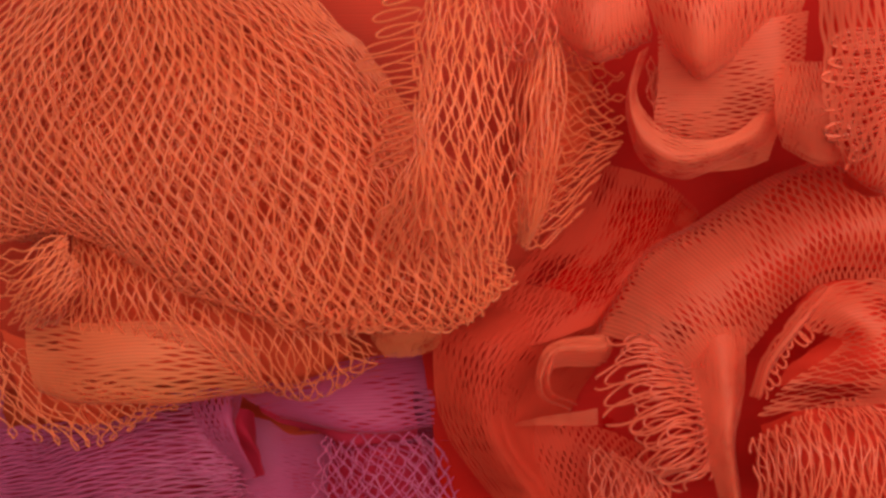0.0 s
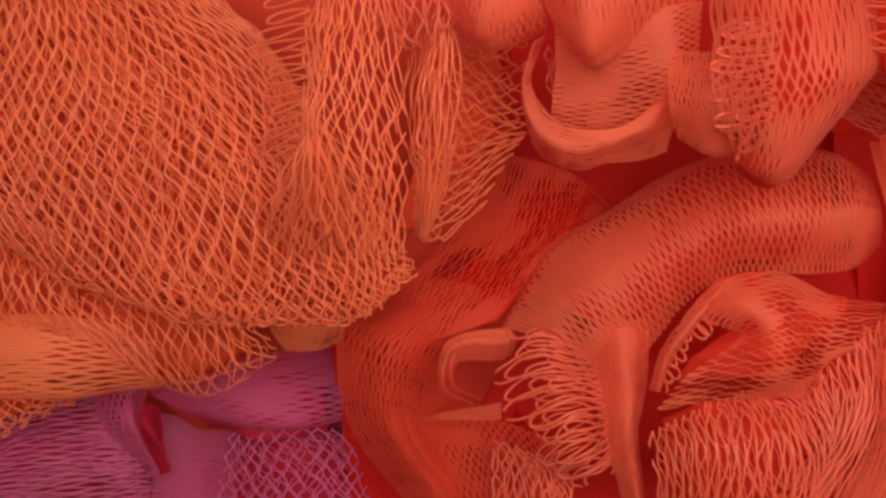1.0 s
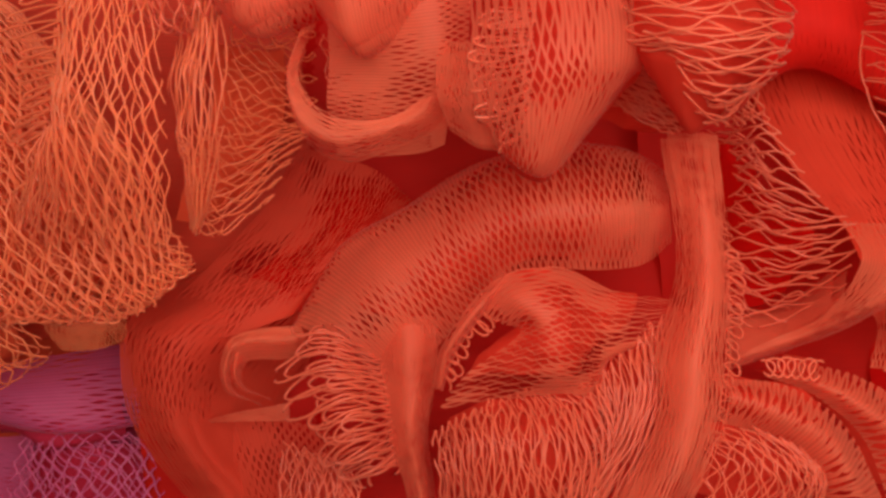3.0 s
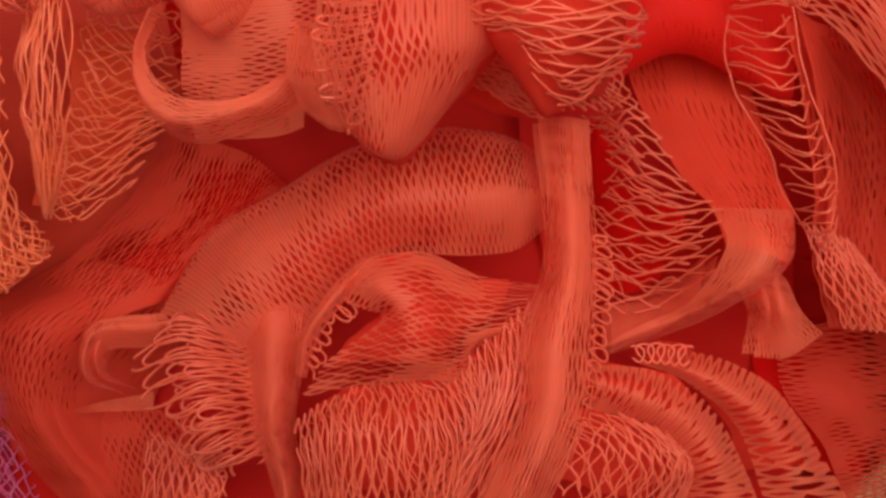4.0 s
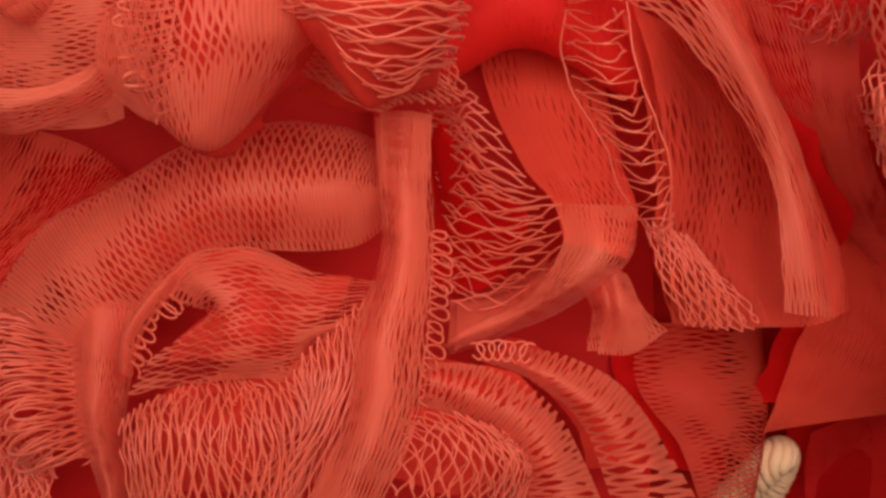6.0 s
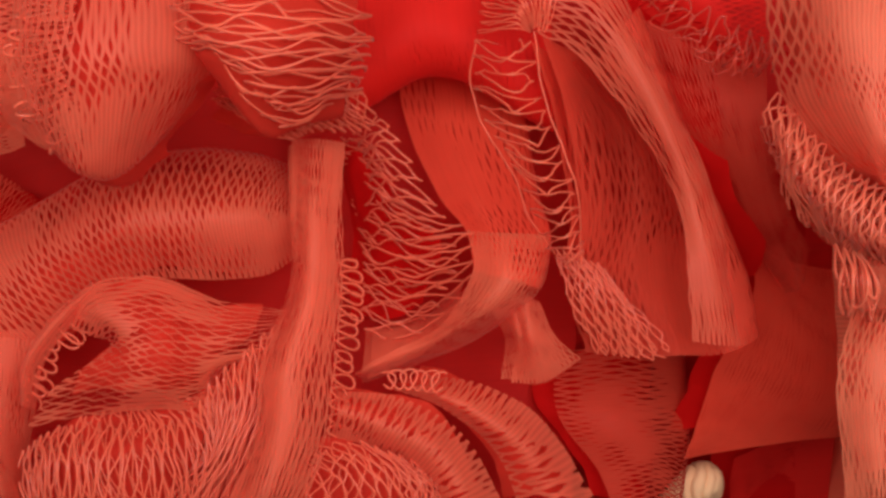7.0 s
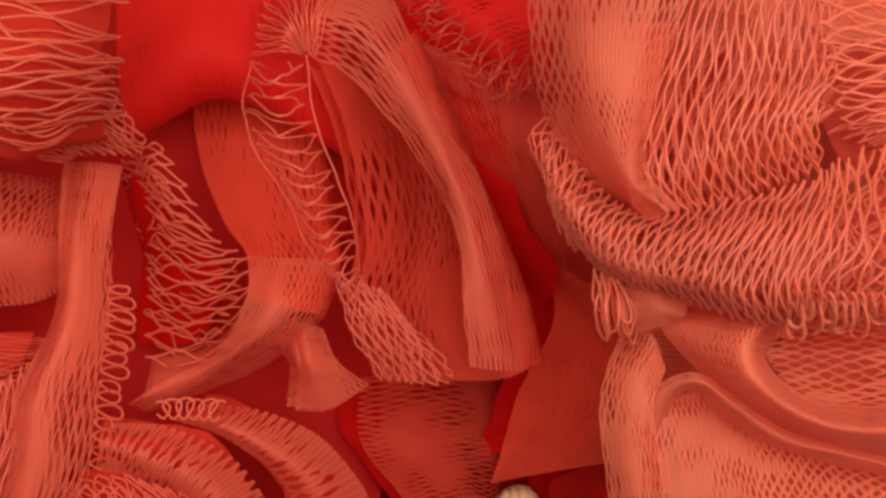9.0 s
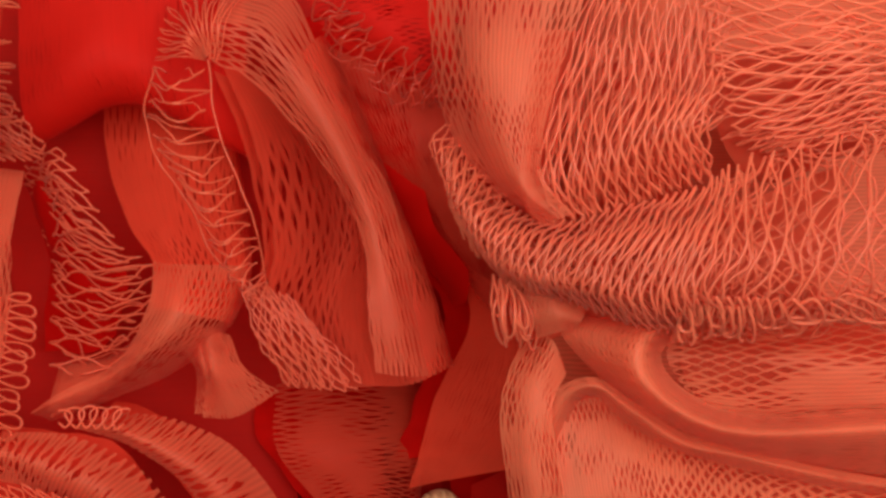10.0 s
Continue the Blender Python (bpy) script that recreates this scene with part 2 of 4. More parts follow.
def drawn_net(cage, n, m, a, layers, gap, centre, seed, wob=0.00022):
    """Net drawn out until its flat threads close up, but for small slits in some stretches."""
    rng = np.random.RandomState(seed)
    k = max(m * 6, 80) + 1
    made, weave = [], []
    for layer in range(layers):
        s = np.linspace(0, 1, k)[None].repeat(n, 0)
        i = np.arange(n)[:, None]
        odd = np.where(i % 2 == 0, 1.0, -1.0)
        turn = np.cos(s * m * math.pi + layer * 1.3 + np.cumsum(rng.normal(0, 0.1, size=(n, 1)), axis=0) + 0.6 * np.sin(7 * s + i * 0.17))
        sway = np.sign(turn) * np.abs(turn) ** 1.6
        u = i / n
        field = 0.6 + 0.55 * np.sin(6.1 * u + 4.3 * s + seed) + 0.45 * np.sin(13.7 * s - 5.9 * u + 2.3 * seed) + 0.25 * np.sin(31 * u + 17 * s)
        open_up = np.clip(field, 0.05, 1.1) * a * rng.uniform(0.7, 1.2, size=(n, 1))
        mid = i + 0.5 + 0.36 * open_up * odd * sway + 0.025 * rng.normal(size=(n, 1))
        wide = 0.55 - 0.18 * open_up
        s2 = s + 0.25 / m * np.sin(i * 1.3 + 9 * s + seed) * np.sin(math.pi * s)
        edges, marks = [], []
        for side in (-1, 1):
            p, normal, inward = sheet_frame(cage, (mid + side * wide) / n, s2, centre)
            marks.append(np.stack([np.broadcast_to(i + 0.5 + 0.5 * side, s.shape), s2 * m], 2))
            edges.append(p + inward * gap * 2.2 * layer + ripple(p, seed, wob) + normal * 0.00003 * odd[..., None])
        verts = np.stack(edges, axis=2).reshape(-1, 3)
        base = (np.arange(n)[:, None] * k + np.arange(k - 1)[None]).ravel() * 2
        first = np.arange(n - 1) * k * 2
        made.append((verts, np.stack([base, base + 1, base + 3, base + 2], 1), np.stack([first, first + 2 * k], 1)))
        weave.append(np.stack(marks, axis=2).reshape(-1, 2))
    return (*joined(made), np.concatenate(weave))


def loose_loops(cage, n, w, a, layers, gap, centre, seed):
    """A fringe: n slack loops of thread that stand out side by side from a gathered edge."""
    rng = np.random.RandomState(seed)
    t = np.linspace(0, 1, 37)[None].repeat(n, 0)
    made = []
    for layer in range(layers):
        i = np.arange(n)[:, None] + 0.5 * layer
        tall = rng.uniform(0.55, 1.05, size=(n, 1))
        s = tall * (0.5 - 0.5 * np.cos(2 * math.pi * t))
        lean = rng.uniform(-0.6, 0.6, size=(n, 1)) * (1.0 if layers > 1 else 0.8)
        r = (i + 0.5 + a * np.sin(2 * math.pi * t) * (0.35 + 0.75 * s) + lean * s) / n
        p, normal, inward = sheet_frame(cage, r, s, centre)
        p = p + inward * gap * layer + ripple(p, seed + layer, 0.0006 if layers > 1 else 0.0002) + normal * (w * 1.5 * np.sin(2 * math.pi * t) + rng.uniform(-1, 1, size=(n, 1)) * (0.0012 if layers > 1 else 0.0003) * s)[..., None]
        made.append(threads(p, normal, w * rng.uniform(0.85, 1.2, size=(n, 1, 1)), 0.8))
    return joined(made)


MADE = [0]
LOOKS = {"net": "open diamond netting ruffle", "drawn": "tightly drawn netting ruffle", "loops": "loose thread loops along a ruffle"}


def ruffle(pouf, rows, n, m, w=0.2, a=0.9, layers=2, gap=2.0, lining=0.0, swap=False, loops=False, drawn=False, hue="", inner=""):
    """One gathered fold of netting of a pouf. rows: its control points in millimetres over the tabletop."""
    MADE[0] += 1
    seed = MADE[0]
    hue, centre = hue or pouf["hue"], np.array(pouf["middle"])
    within = inner or pouf["heart"]
    cage = np.array(rows, dtype=float) / 1000 + np.array((0, 0, TABLE))
    if swap:
        cage = cage.transpose(1, 0, 2)
    if loops:
        kind, made = "loops", loose_loops(cage, n, w / 1000, a, layers, gap / 1000, centre, seed)
    elif not drawn:
        kind, made = "net", netting(cage, n, m, w / 1000, a, layers, gap / 1000, centre, seed)
    else:
        kind, made = "drawn", drawn_net(cage, n, round(m * 0.6) if m > 17 else m, a, 1 if lining else layers, gap / 1000, centre, seed)
    ob = part("fringe" if loops else "ruffle", grid_mesh("ruffle", made[0], made[1], made[3] if kind == "drawn" else None, made[2]), (DRAWN if drawn else THREAD)[hue], pouf, hue + " " + LOOKS[kind])
    # Lining behind the fold, in the darkened tone that stands for shade.
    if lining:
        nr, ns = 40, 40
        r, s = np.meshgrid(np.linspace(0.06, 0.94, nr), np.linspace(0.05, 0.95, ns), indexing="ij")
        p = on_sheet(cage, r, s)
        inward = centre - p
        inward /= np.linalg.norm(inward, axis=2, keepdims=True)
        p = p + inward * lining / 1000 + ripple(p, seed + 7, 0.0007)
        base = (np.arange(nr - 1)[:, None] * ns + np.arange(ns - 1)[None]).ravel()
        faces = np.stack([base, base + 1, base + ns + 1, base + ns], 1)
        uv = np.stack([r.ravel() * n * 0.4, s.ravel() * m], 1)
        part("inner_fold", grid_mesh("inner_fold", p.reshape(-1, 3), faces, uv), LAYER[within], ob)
    return ob


def bath_pouf(label, hue, heart, x, y, top, wide, deep):
    """A bath pouf: the gathered heart that its ruffles spring from, resting on the tabletop."""
    pouf = tagged(new("bath_pouf"), label, "bath pouf", "bath poufs on the table")
    half = top / 2
    pouf["hue"], pouf["heart"], pouf["middle"] = hue, heart, (x, y, TABLE + half)
    nu, nv = 220, 90
    u, v = np.meshgrid(np.linspace(0, 2 * math.pi, nu, endpoint=False), np.linspace(0.02, math.pi - 0.02, nv), indexing="ij")
    d = np.stack([np.sin(v) * np.cos(u), np.sin(v) * np.sin(u), np.cos(v)], 2)
    seed = int(abs(x) * 1000) + 3
    fold = np.sin(9 * u + 3 * np.sin(3 * v + seed)) * np.sin(v) + 0.7 * np.sin(5 * u - 7 * v + seed) * np.sin(v)
    d = np.sign(d) * np.abs(d) ** 0.7
    p = d * (1 - 0.05 + 0.05 * fold)[..., None] * np.array((wide, deep, half))
    p[..., 2] = np.maximum(p[..., 2], -half) + 0
    p = p + ripple(p, seed, 0.0008)
    p[..., 2] -= p[..., 2].min() + half
    p += np.array((x, y, TABLE + half + 0.0005))
    i, j = np.meshgrid(np.arange(nu), np.arange(nv - 1), indexing="ij")
    faces = np.stack([i * nv + j, i * nv + j + 1, ((i + 1) % nu) * nv + j + 1, ((i + 1) % nu) * nv + j], 2).reshape(-1, 4)
    uv = np.stack([u.ravel() * 1.2, v.ravel() * 0.3], 1)
    # The heart takes a lining tone too, shade included in its colour.
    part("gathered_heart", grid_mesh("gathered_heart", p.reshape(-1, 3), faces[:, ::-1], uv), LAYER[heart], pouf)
    return pouf


# ---- the shelf ----
shelf = tagged(new("shelf_board"), "pale wooden shelf board under the bath poufs", "shelf", "", "structure")
for k in range(4):
    part("plank", box_mesh("plank", (-0.20, -0.13 + 0.085 * k, 0), (0.36, -0.13 + 0.085 * k + 0.084, TABLE), 0.002), TABLE_WOOD, shelf)

# ---- the bath poufs ----
orange_pouf = bath_pouf("orange nylon net bath pouf lying on the table", "orange", "orange", -0.050, 0.072, 0.090, 0.070, 0.065)
magenta_pouf = bath_pouf("magenta nylon net bath pouf beside the orange one", "magenta", "magenta", -0.025, 0.000, 0.056, 0.060, 0.060)
# Coral pouf; its heart is coloured red for the shade inside it.
coral_pouf = bath_pouf("coral nylon net bath pouf with shade coloured into its inner layers", "coral", "shade_red", 0.072, 0.051, 0.086, 0.080, 0.085)
salmon_pouf = bath_pouf("pale salmon nylon net bath pouf beside the coral one", "salmon", "salmon", 0.232, 0.034, 0.108, 0.052, 0.070)

ruffle(orange_pouf, [
    [(-62.4, 79.0, 128.2), (-72.9, 61.9, 126.7), (-72.9, 48.8, 123.2), (-73.2, 38.5, 116.3), (-75.5, 38.9, 108.1)],
    [(-52.6, 76.5, 130.6), (-58.5, 60.1, 130.4), (-59.3, 47.4, 127.0), (-57.3, 39.3, 119.6), (-59.2, 41.0, 110.8)],
    [(-45.2, 74.6, 132.2), (-43.4, 57.3, 130.7), (-41.8, 43.1, 126.9), (-39.1, 30.9, 118.4), (-40.2, 32.3, 108.4)],
    [(-38.6, 74.6, 132.2), (-28.8, 57.3, 130.7), (-23.9, 43.1, 126.9), (-20.6, 25.2, 116.9), (-22.4, 27.4, 105.1)],
    [(-30.7, 76.5, 130.6), (-15.5, 61.1, 126.5), (-5.4, 43.6, 122.9), (1.4, 26.4, 113.1), (0.6, 29.6, 103.6)],
    [(-22.9, 78.7, 127.1), (-9.2, 63.7, 121.0), (4.0, 46.1, 118.3), (11.7, 34.4, 111.1), (10.0, 35.4, 103.1)]], n=72, m=28, w=0.215, a=0.92, layers=5, gap=2.4, lining=14.0)
ruffle(orange_pouf, [
    [(-2.3, 70.3, 136.2), (-3.1, 56.3, 134.5), (-3.8, 45.3, 132.6), (-7.5, 40.9, 128.3)],
    [(1.3, 68.7, 138.9), (0.5, 55.0, 137.3), (-1.1, 45.3, 134.7), (0.5, 33.7, 124.3)],
    [(5.1, 68.2, 139.8), (5.1, 55.0, 137.3), (5.1, 43.4, 133.2), (6.3, 32.2, 121.9)],
    [(9.2, 62.9, 135.3), (10.0, 52.1, 132.4), (9.8, 42.8, 127.8), (9.8, 33.4, 119.1)]], n=18, m=12, w=0.19, a=0.95, layers=2, gap=2.0)
ruffle(orange_pouf, [
    [(13.0, 66.6, 130.0), (10.9, 54.5, 126.8), (11.0, 44.8, 122.1), (12.2, 36.8, 115.9)],
    [(14.9, 64.1, 134.6), (14.0, 52.1, 132.4), (13.9, 43.1, 126.9), (12.6, 36.2, 116.7)],
    [(17.1, 64.3, 132.5), (17.6, 54.1, 129.8), (16.7, 45.7, 124.5), (13.1, 36.4, 115.7)]], n=12, m=6, w=0.18, a=0.9, layers=2, gap=2.0)
ruffle(orange_pouf, [
    [(17.9, 68.7, 124.4), (22.7, 69.3, 121.4), (29.0, 70.8, 116.7)],
    [(17.8, 54.9, 121.7), (22.5, 55.2, 118.7), (29.0, 57.5, 113.1)],
    [(14.4, 46.1, 118.3), (20.0, 46.2, 115.3), (27.6, 54.0, 112.2)],
    [(12.4, 37.4, 113.9), (15.8, 38.1, 111.0), (22.7, 44.5, 108.6)]], n=26, m=5, w=0.19, a=0.95, layers=2, gap=3.0, lining=6.0)
ruffle(orange_pouf, [
    [(-43.5, 30.3, 108.9), (-40.5, 25.8, 108.8), (-36.8, 21.1, 104.4), (-36.4, 21.9, 98.4)],
    [(-34.3, 30.1, 109.9), (-31.4, 23.9, 109.3), (-28.6, 16.7, 103.2), (-29.0, 17.4, 96.2)],
    [(-23.6, 29.3, 109.7), (-20.7, 22.2, 108.8), (-20.4, 15.6, 102.9), (-21.4, 16.5, 95.9)],
    [(-15.6, 28.6, 108.5), (-12.8, 24.1, 108.3), (-10.8, 21.1, 104.4), (-12.8, 21.1, 97.2)]], n=22, m=7, w=0.19, a=0.9, layers=2, gap=2.0, lining=5.0)
ruffle(orange_pouf, [
    [(-13.2, 28.3, 105.3), (-11.4, 24.9, 103.3), (-9.8, 22.5, 99.6)],
    [(-5.9, 28.5, 104.3), (-5.0, 25.1, 102.4), (-4.2, 22.8, 98.6)],
    [(-0.4, 28.9, 102.3), (0.1, 27.2, 100.9), (-0.4, 25.0, 97.2)]], n=35, m=10, w=0.25, a=1.3, layers=2, gap=1.0, drawn=True)
ruffle(orange_pouf, [
    [(-61.0, 38.7, 112.2), (-57.6, 32.3, 112.6), (-61.4, 26.0, 107.8)],
    [(-51.7, 36.8, 112.7), (-51.0, 29.5, 112.9), (-52.5, 23.4, 107.1)],
    [(-40.8, 34.0, 113.0), (-39.7, 27.0, 112.2), (-39.3, 21.8, 105.6)]], n=22, m=6, w=0.19, a=0.92, layers=2, gap=3.0, lining=5.0)
ruffle(orange_pouf, [
    [(-68.2, 28.3, 105.3), (-56.1, 26.9, 108.0), (-43.5, 26.9, 108.0), (-29.9, 24.9, 103.3)],
    [(-66.4, 20.9, 105.4), (-55.3, 20.1, 108.3), (-43.2, 20.6, 107.4), (-29.7, 20.3, 103.2)],
    [(-65.9, 16.7, 103.2), (-57.0, 14.5, 104.7), (-43.8, 14.6, 103.7), (-29.6, 16.8, 100.1)],
    [(-67.2, 17.2, 98.2), (-59.3, 15.8, 98.8), (-45.6, 15.9, 97.8), (-31.1, 17.6, 95.2)]], n=35, m=12, w=0.28, a=0.95, layers=2, gap=1.0, lining=6.4, drawn=True)
ruffle(orange_pouf, [
    [(-78.4, 26.0, 102.6), (-74.2, 16.0, 101.0), (-73.3, 9.9, 97.3)],
    [(-67.7, 21.6, 100.4), (-65.4, 14.3, 99.5), (-61.5, 7.7, 95.6)],
    [(-56.8, 18.1, 98.4), (-55.0, 13.1, 97.1), (-55.1, 10.1, 93.2)],
    [(-50.9, 17.4, 96.2), (-47.4, 15.7, 94.7), (-44.4, 15.8, 91.6)]], n=20, m=7, w=0.2, a=0.9, layers=2, gap=2.0, lining=4.0)
ruffle(orange_pouf, [
    [(-57.3, 38.1, 119.3), (-61.5, 36.3, 120.9), (-70.5, 37.1, 118.0)],
    [(-56.0, 35.0, 119.5), (-60.2, 30.5, 120.4), (-67.9, 27.6, 115.5)],
    [(-54.7, 32.5, 118.9), (-58.1, 28.3, 118.7), (-64.6, 24.9, 112.7)],
    [(-54.2, 31.4, 116.5), (-56.8, 28.1, 115.6), (-61.0, 26.2, 108.9)]], n=18, m=5, w=0.2, a=0.92, layers=2, gap=2.0)
ruffle(magenta_pouf, [
    [(-88.7, 10.1, 77.6), (-65.9, 15.0, 81.0), (-48.3, 19.5, 78.1)],
    [(-87.7, 3.0, 77.8), (-64.7, 8.8, 82.5), (-42.0, 14.0, 80.8)],
    [(-87.2, -2.0, 77.5), (-59.2, 2.9, 81.9), (-37.8, 5.0, 78.3)],
    [(-85.6, -8.1, 74.8), (-60.0, -5.0, 77.7), (-35.1, -2.1, 74.4)]], n=44, m=10, w=0.24, a=0.8, layers=2, gap=2.0, lining=4.0)
ruffle(magenta_pouf, [
    [(-47.7, 19.2, 80.1), (-43.5, 11.8, 82.2), (-37.2, 3.0, 75.7)],
    [(-39.4, 18.8, 84.1), (-37.7, 11.6, 85.3), (-34.9, 3.5, 76.9)],
    [(-37.2, 18.2, 79.8), (-38.3, 11.1, 77.9), (-37.2, 4.1, 70.9)]], n=24, m=12, w=0.3, a=0.95, layers=2, gap=1.0, lining=6.4, drawn=True)
ruffle(magenta_pouf, [
    [(-39.2, 19.7, 76.1), (-23.5, 23.3, 81.2), (-1.5, 28.0, 78.3)],
    [(-36.6, 17.4, 77.5), (-20.9, 17.8, 83.8), (-1.5, 19.2, 80.1)],
    [(-30.0, 14.2, 77.7), (-14.8, 11.1, 82.0), (-1.5, 12.6, 78.3)],
    [(-33.4, 15.3, 70.8), (-15.7, 13.1, 72.2), (-1.5, 14.8, 70.6)]], n=37, m=12, w=0.3, a=0.95, layers=2, gap=1.0, lining=6.4, drawn=True)
ruffle(magenta_pouf, [
    [(-40.9, 16.2, 66.9), (-32.1, 14.1, 65.3), (-21.6, 12.8, 68.0)],
    [(-39.4, 5.3, 66.0), (-32.9, 5.3, 65.0), (-22.4, 4.2, 67.8)],
    [(-38.7, -2.2, 67.1), (-31.1, -2.2, 67.1), (-22.1, -2.1, 69.2)]], n=40, m=10, w=0.3, a=0.5, layers=2, gap=1.0, lining=6.4, drawn=True)
ruffle(magenta_pouf, [
    [(-23.0, 11.4, 73.8), (-23.7, 4.0, 75.0), (-24.6, -4.1, 73.8)],
    [(-13.1, 11.7, 77.0), (-12.9, 4.0, 78.1), (-13.8, -4.0, 77.0)],
    [(-2.5, 11.2, 76.9), (-1.5, 4.0, 78.1), (-0.4, -4.0, 77.0)],
    [(3.9, 8.3, 73.0), (6.0, 2.0, 73.4), (8.1, -5.2, 71.5)]], n=24, m=9, w=0.24, a=0.9, layers=2, gap=2.5, lining=5.0)
ruffle(magenta_pouf, [
    [(-95, 24, 66), (-60, 27, 68), (-25, 29, 68), (6, 26, 66)],
    [(-95, 8, 64), (-60, 9, 62), (-25, 8, 60), (8, 9, 64)],
    [(-95, -12, 62), (-60, -12, 62), (-25, -12, 62), (10, -12, 62)]], n=90, m=16, w=0.3, a=0.4, layers=1, gap=1.0, drawn=True)
ruffle(coral_pouf, [
    [(1.3, 73.2, 136.0), (3.7, 66.5, 135.2), (6.2, 63.6, 131.3), (7.4, 66.9, 126.0)],
    [(6.8, 71.5, 138.6), (7.5, 63.7, 138.6), (8.5, 61.0, 133.7), (9.0, 65.2, 126.6)],
    [(11.4, 71.0, 139.5), (12.9, 63.7, 138.6), (12.5, 61.8, 133.9), (12.4, 66.0, 126.8)],
    [(16.1, 72.6, 136.8), (16.1, 67.2, 135.4), (15.3, 66.1, 130.9), (15.2, 69.0, 125.5)]], n=14, m=4, w=0.2, a=0.9, layers=2, gap=2.0)
ruffle(coral_pouf, [
    [(14.1, 72.6, 136.8), (14.8, 66.7, 136.3), (16.2, 63.9, 133.5), (17.5, 67.2, 127.1)],
    [(20.6, 70.4, 140.4), (20.3, 63.4, 140.6), (21.0, 60.0, 135.5), (22.4, 64.7, 127.5)],
    [(27.1, 71.0, 139.5), (27.6, 65.9, 139.2), (28.9, 64.1, 134.6), (29.4, 67.6, 127.2)]], n=35, m=10, w=0.26, a=0.95, layers=2, gap=1.0, drawn=True)
ruffle(coral_pouf, [
    [(27.8, 71.0, 139.5), (28.4, 65.2, 139.0), (31.2, 60.9, 135.8), (34.0, 65.1, 128.6)],
    [(32.8, 68.2, 143.9), (33.0, 60.7, 144.0), (34.7, 56.5, 137.7), (37.5, 61.8, 128.8)],
    [(39.5, 68.2, 143.9), (40.0, 63.3, 143.7), (40.8, 60.3, 137.7), (42.9, 64.2, 129.4)],
    [(49.7, 69.9, 141.3), (49.7, 66.9, 140.5), (49.4, 64.7, 136.8), (50.7, 67.9, 129.4)]], n=48, m=10, w=0.26, a=0.95, layers=2, gap=1.0, drawn=True)
ruffle(coral_pouf, [
    [(30.1, 63.3, 131), (27.6, 55.8, 132), (29.2, 50.6, 133), (33.8, 48.1, 133), (40.1, 48.9, 132), (45.6, 53.6, 131), (47.8, 59.3, 132)],
    [(27.8, 60.5, 133), (26.0, 53.6, 133), (27.5, 47.5, 133), (32.4, 44.7, 133), (38.2, 45.9, 132), (44.8, 50.0, 131), (49.5, 57.1, 131)],
    [(28.2, 60.3, 128), (26.9, 54.5, 127), (28.5, 47.0, 127), (33.7, 44.6, 126), (39.3, 45.8, 126), (47.9, 50.4, 126), (52.9, 55.4, 127)]], n=26, m=26, w=0.26, a=1.1, layers=1, gap=1.0, drawn=True)
ruffle(coral_pouf, [
    [(31.0, 65.0, 131), (43.4, 63.2, 139), (50.9, 65.2, 137)],
    [(31.5, 58.4, 128), (44.2, 56.2, 135), (50.1, 57.4, 134)],
    [(31.5, 52.2, 124.5), (43.5, 50.7, 128.5), (48.8, 51.8, 128.5)],
    [(33.0, 47.5, 120), (44.3, 47.4, 122.5), (48.2, 48.3, 124)]], n=56, m=12, w=0.24, a=0.95, layers=1, gap=1.0, drawn=True)
ruffle(coral_pouf, [
    [(30.1, 62.9, 128.0), (31.4, 58.5, 122.7), (34.1, 51.8, 124.0)],
    [(34.7, 64.0, 126.3), (34.9, 60.0, 120.0), (36.4, 51.9, 123.0)],
    [(38.9, 61.7, 130.8), (38.8, 57.4, 125.5), (39.3, 50.3, 127.8)]], n=11, m=7, w=0.18, a=0.9, layers=2, gap=3.0, lining=5.0, inner="coral")
ruffle(coral_pouf, [
    [(46.6, 59.2, 134.3), (46.1, 52.4, 134.5), (48.1, 48.5, 131.4)],
    [(50.1, 57.4, 137.9), (50.0, 50.0, 138.0), (51.8, 45.2, 132.6)],
    [(53.7, 56.5, 139.8), (53.5, 48.6, 139.7), (55.3, 44.9, 132.5)]], n=32, m=10, w=0.26, a=0.95, layers=2, gap=1.0, drawn=True)
ruffle(coral_pouf, [
    [(50.4, 71.1, 141.6), (49.8, 54.9, 142.5), (49.8, 50.1, 141.2), (53.7, 43.0, 136.2), (54.7, 45.3, 130.6)],
    [(56.1, 67.8, 146.9), (55.5, 51.5, 147.8), (56.5, 45.2, 144.0), (57.3, 39.9, 136.4), (58.2, 42.8, 129.9)],
    [(62.2, 66.9, 148.8), (62.3, 51.9, 148.9), (62.9, 46.7, 144.4), (61.2, 40.3, 135.4), (61.5, 43.2, 128.9)],
    [(68.7, 69.0, 146.2), (69.5, 54.1, 145.3), (68.8, 49.9, 141.1), (65.5, 45.1, 133.6), (65.8, 47.4, 128.0)],
    [(77.6, 71.6, 141.7), (74.4, 55.8, 139.6), (72.5, 53.4, 135.8), (67.8, 48.6, 130.4), (68.0, 50.6, 125.8)]], n=46, m=30, w=0.24, a=1.25, layers=2, gap=1.2, lining=5.0, drawn=True, inner="coral")
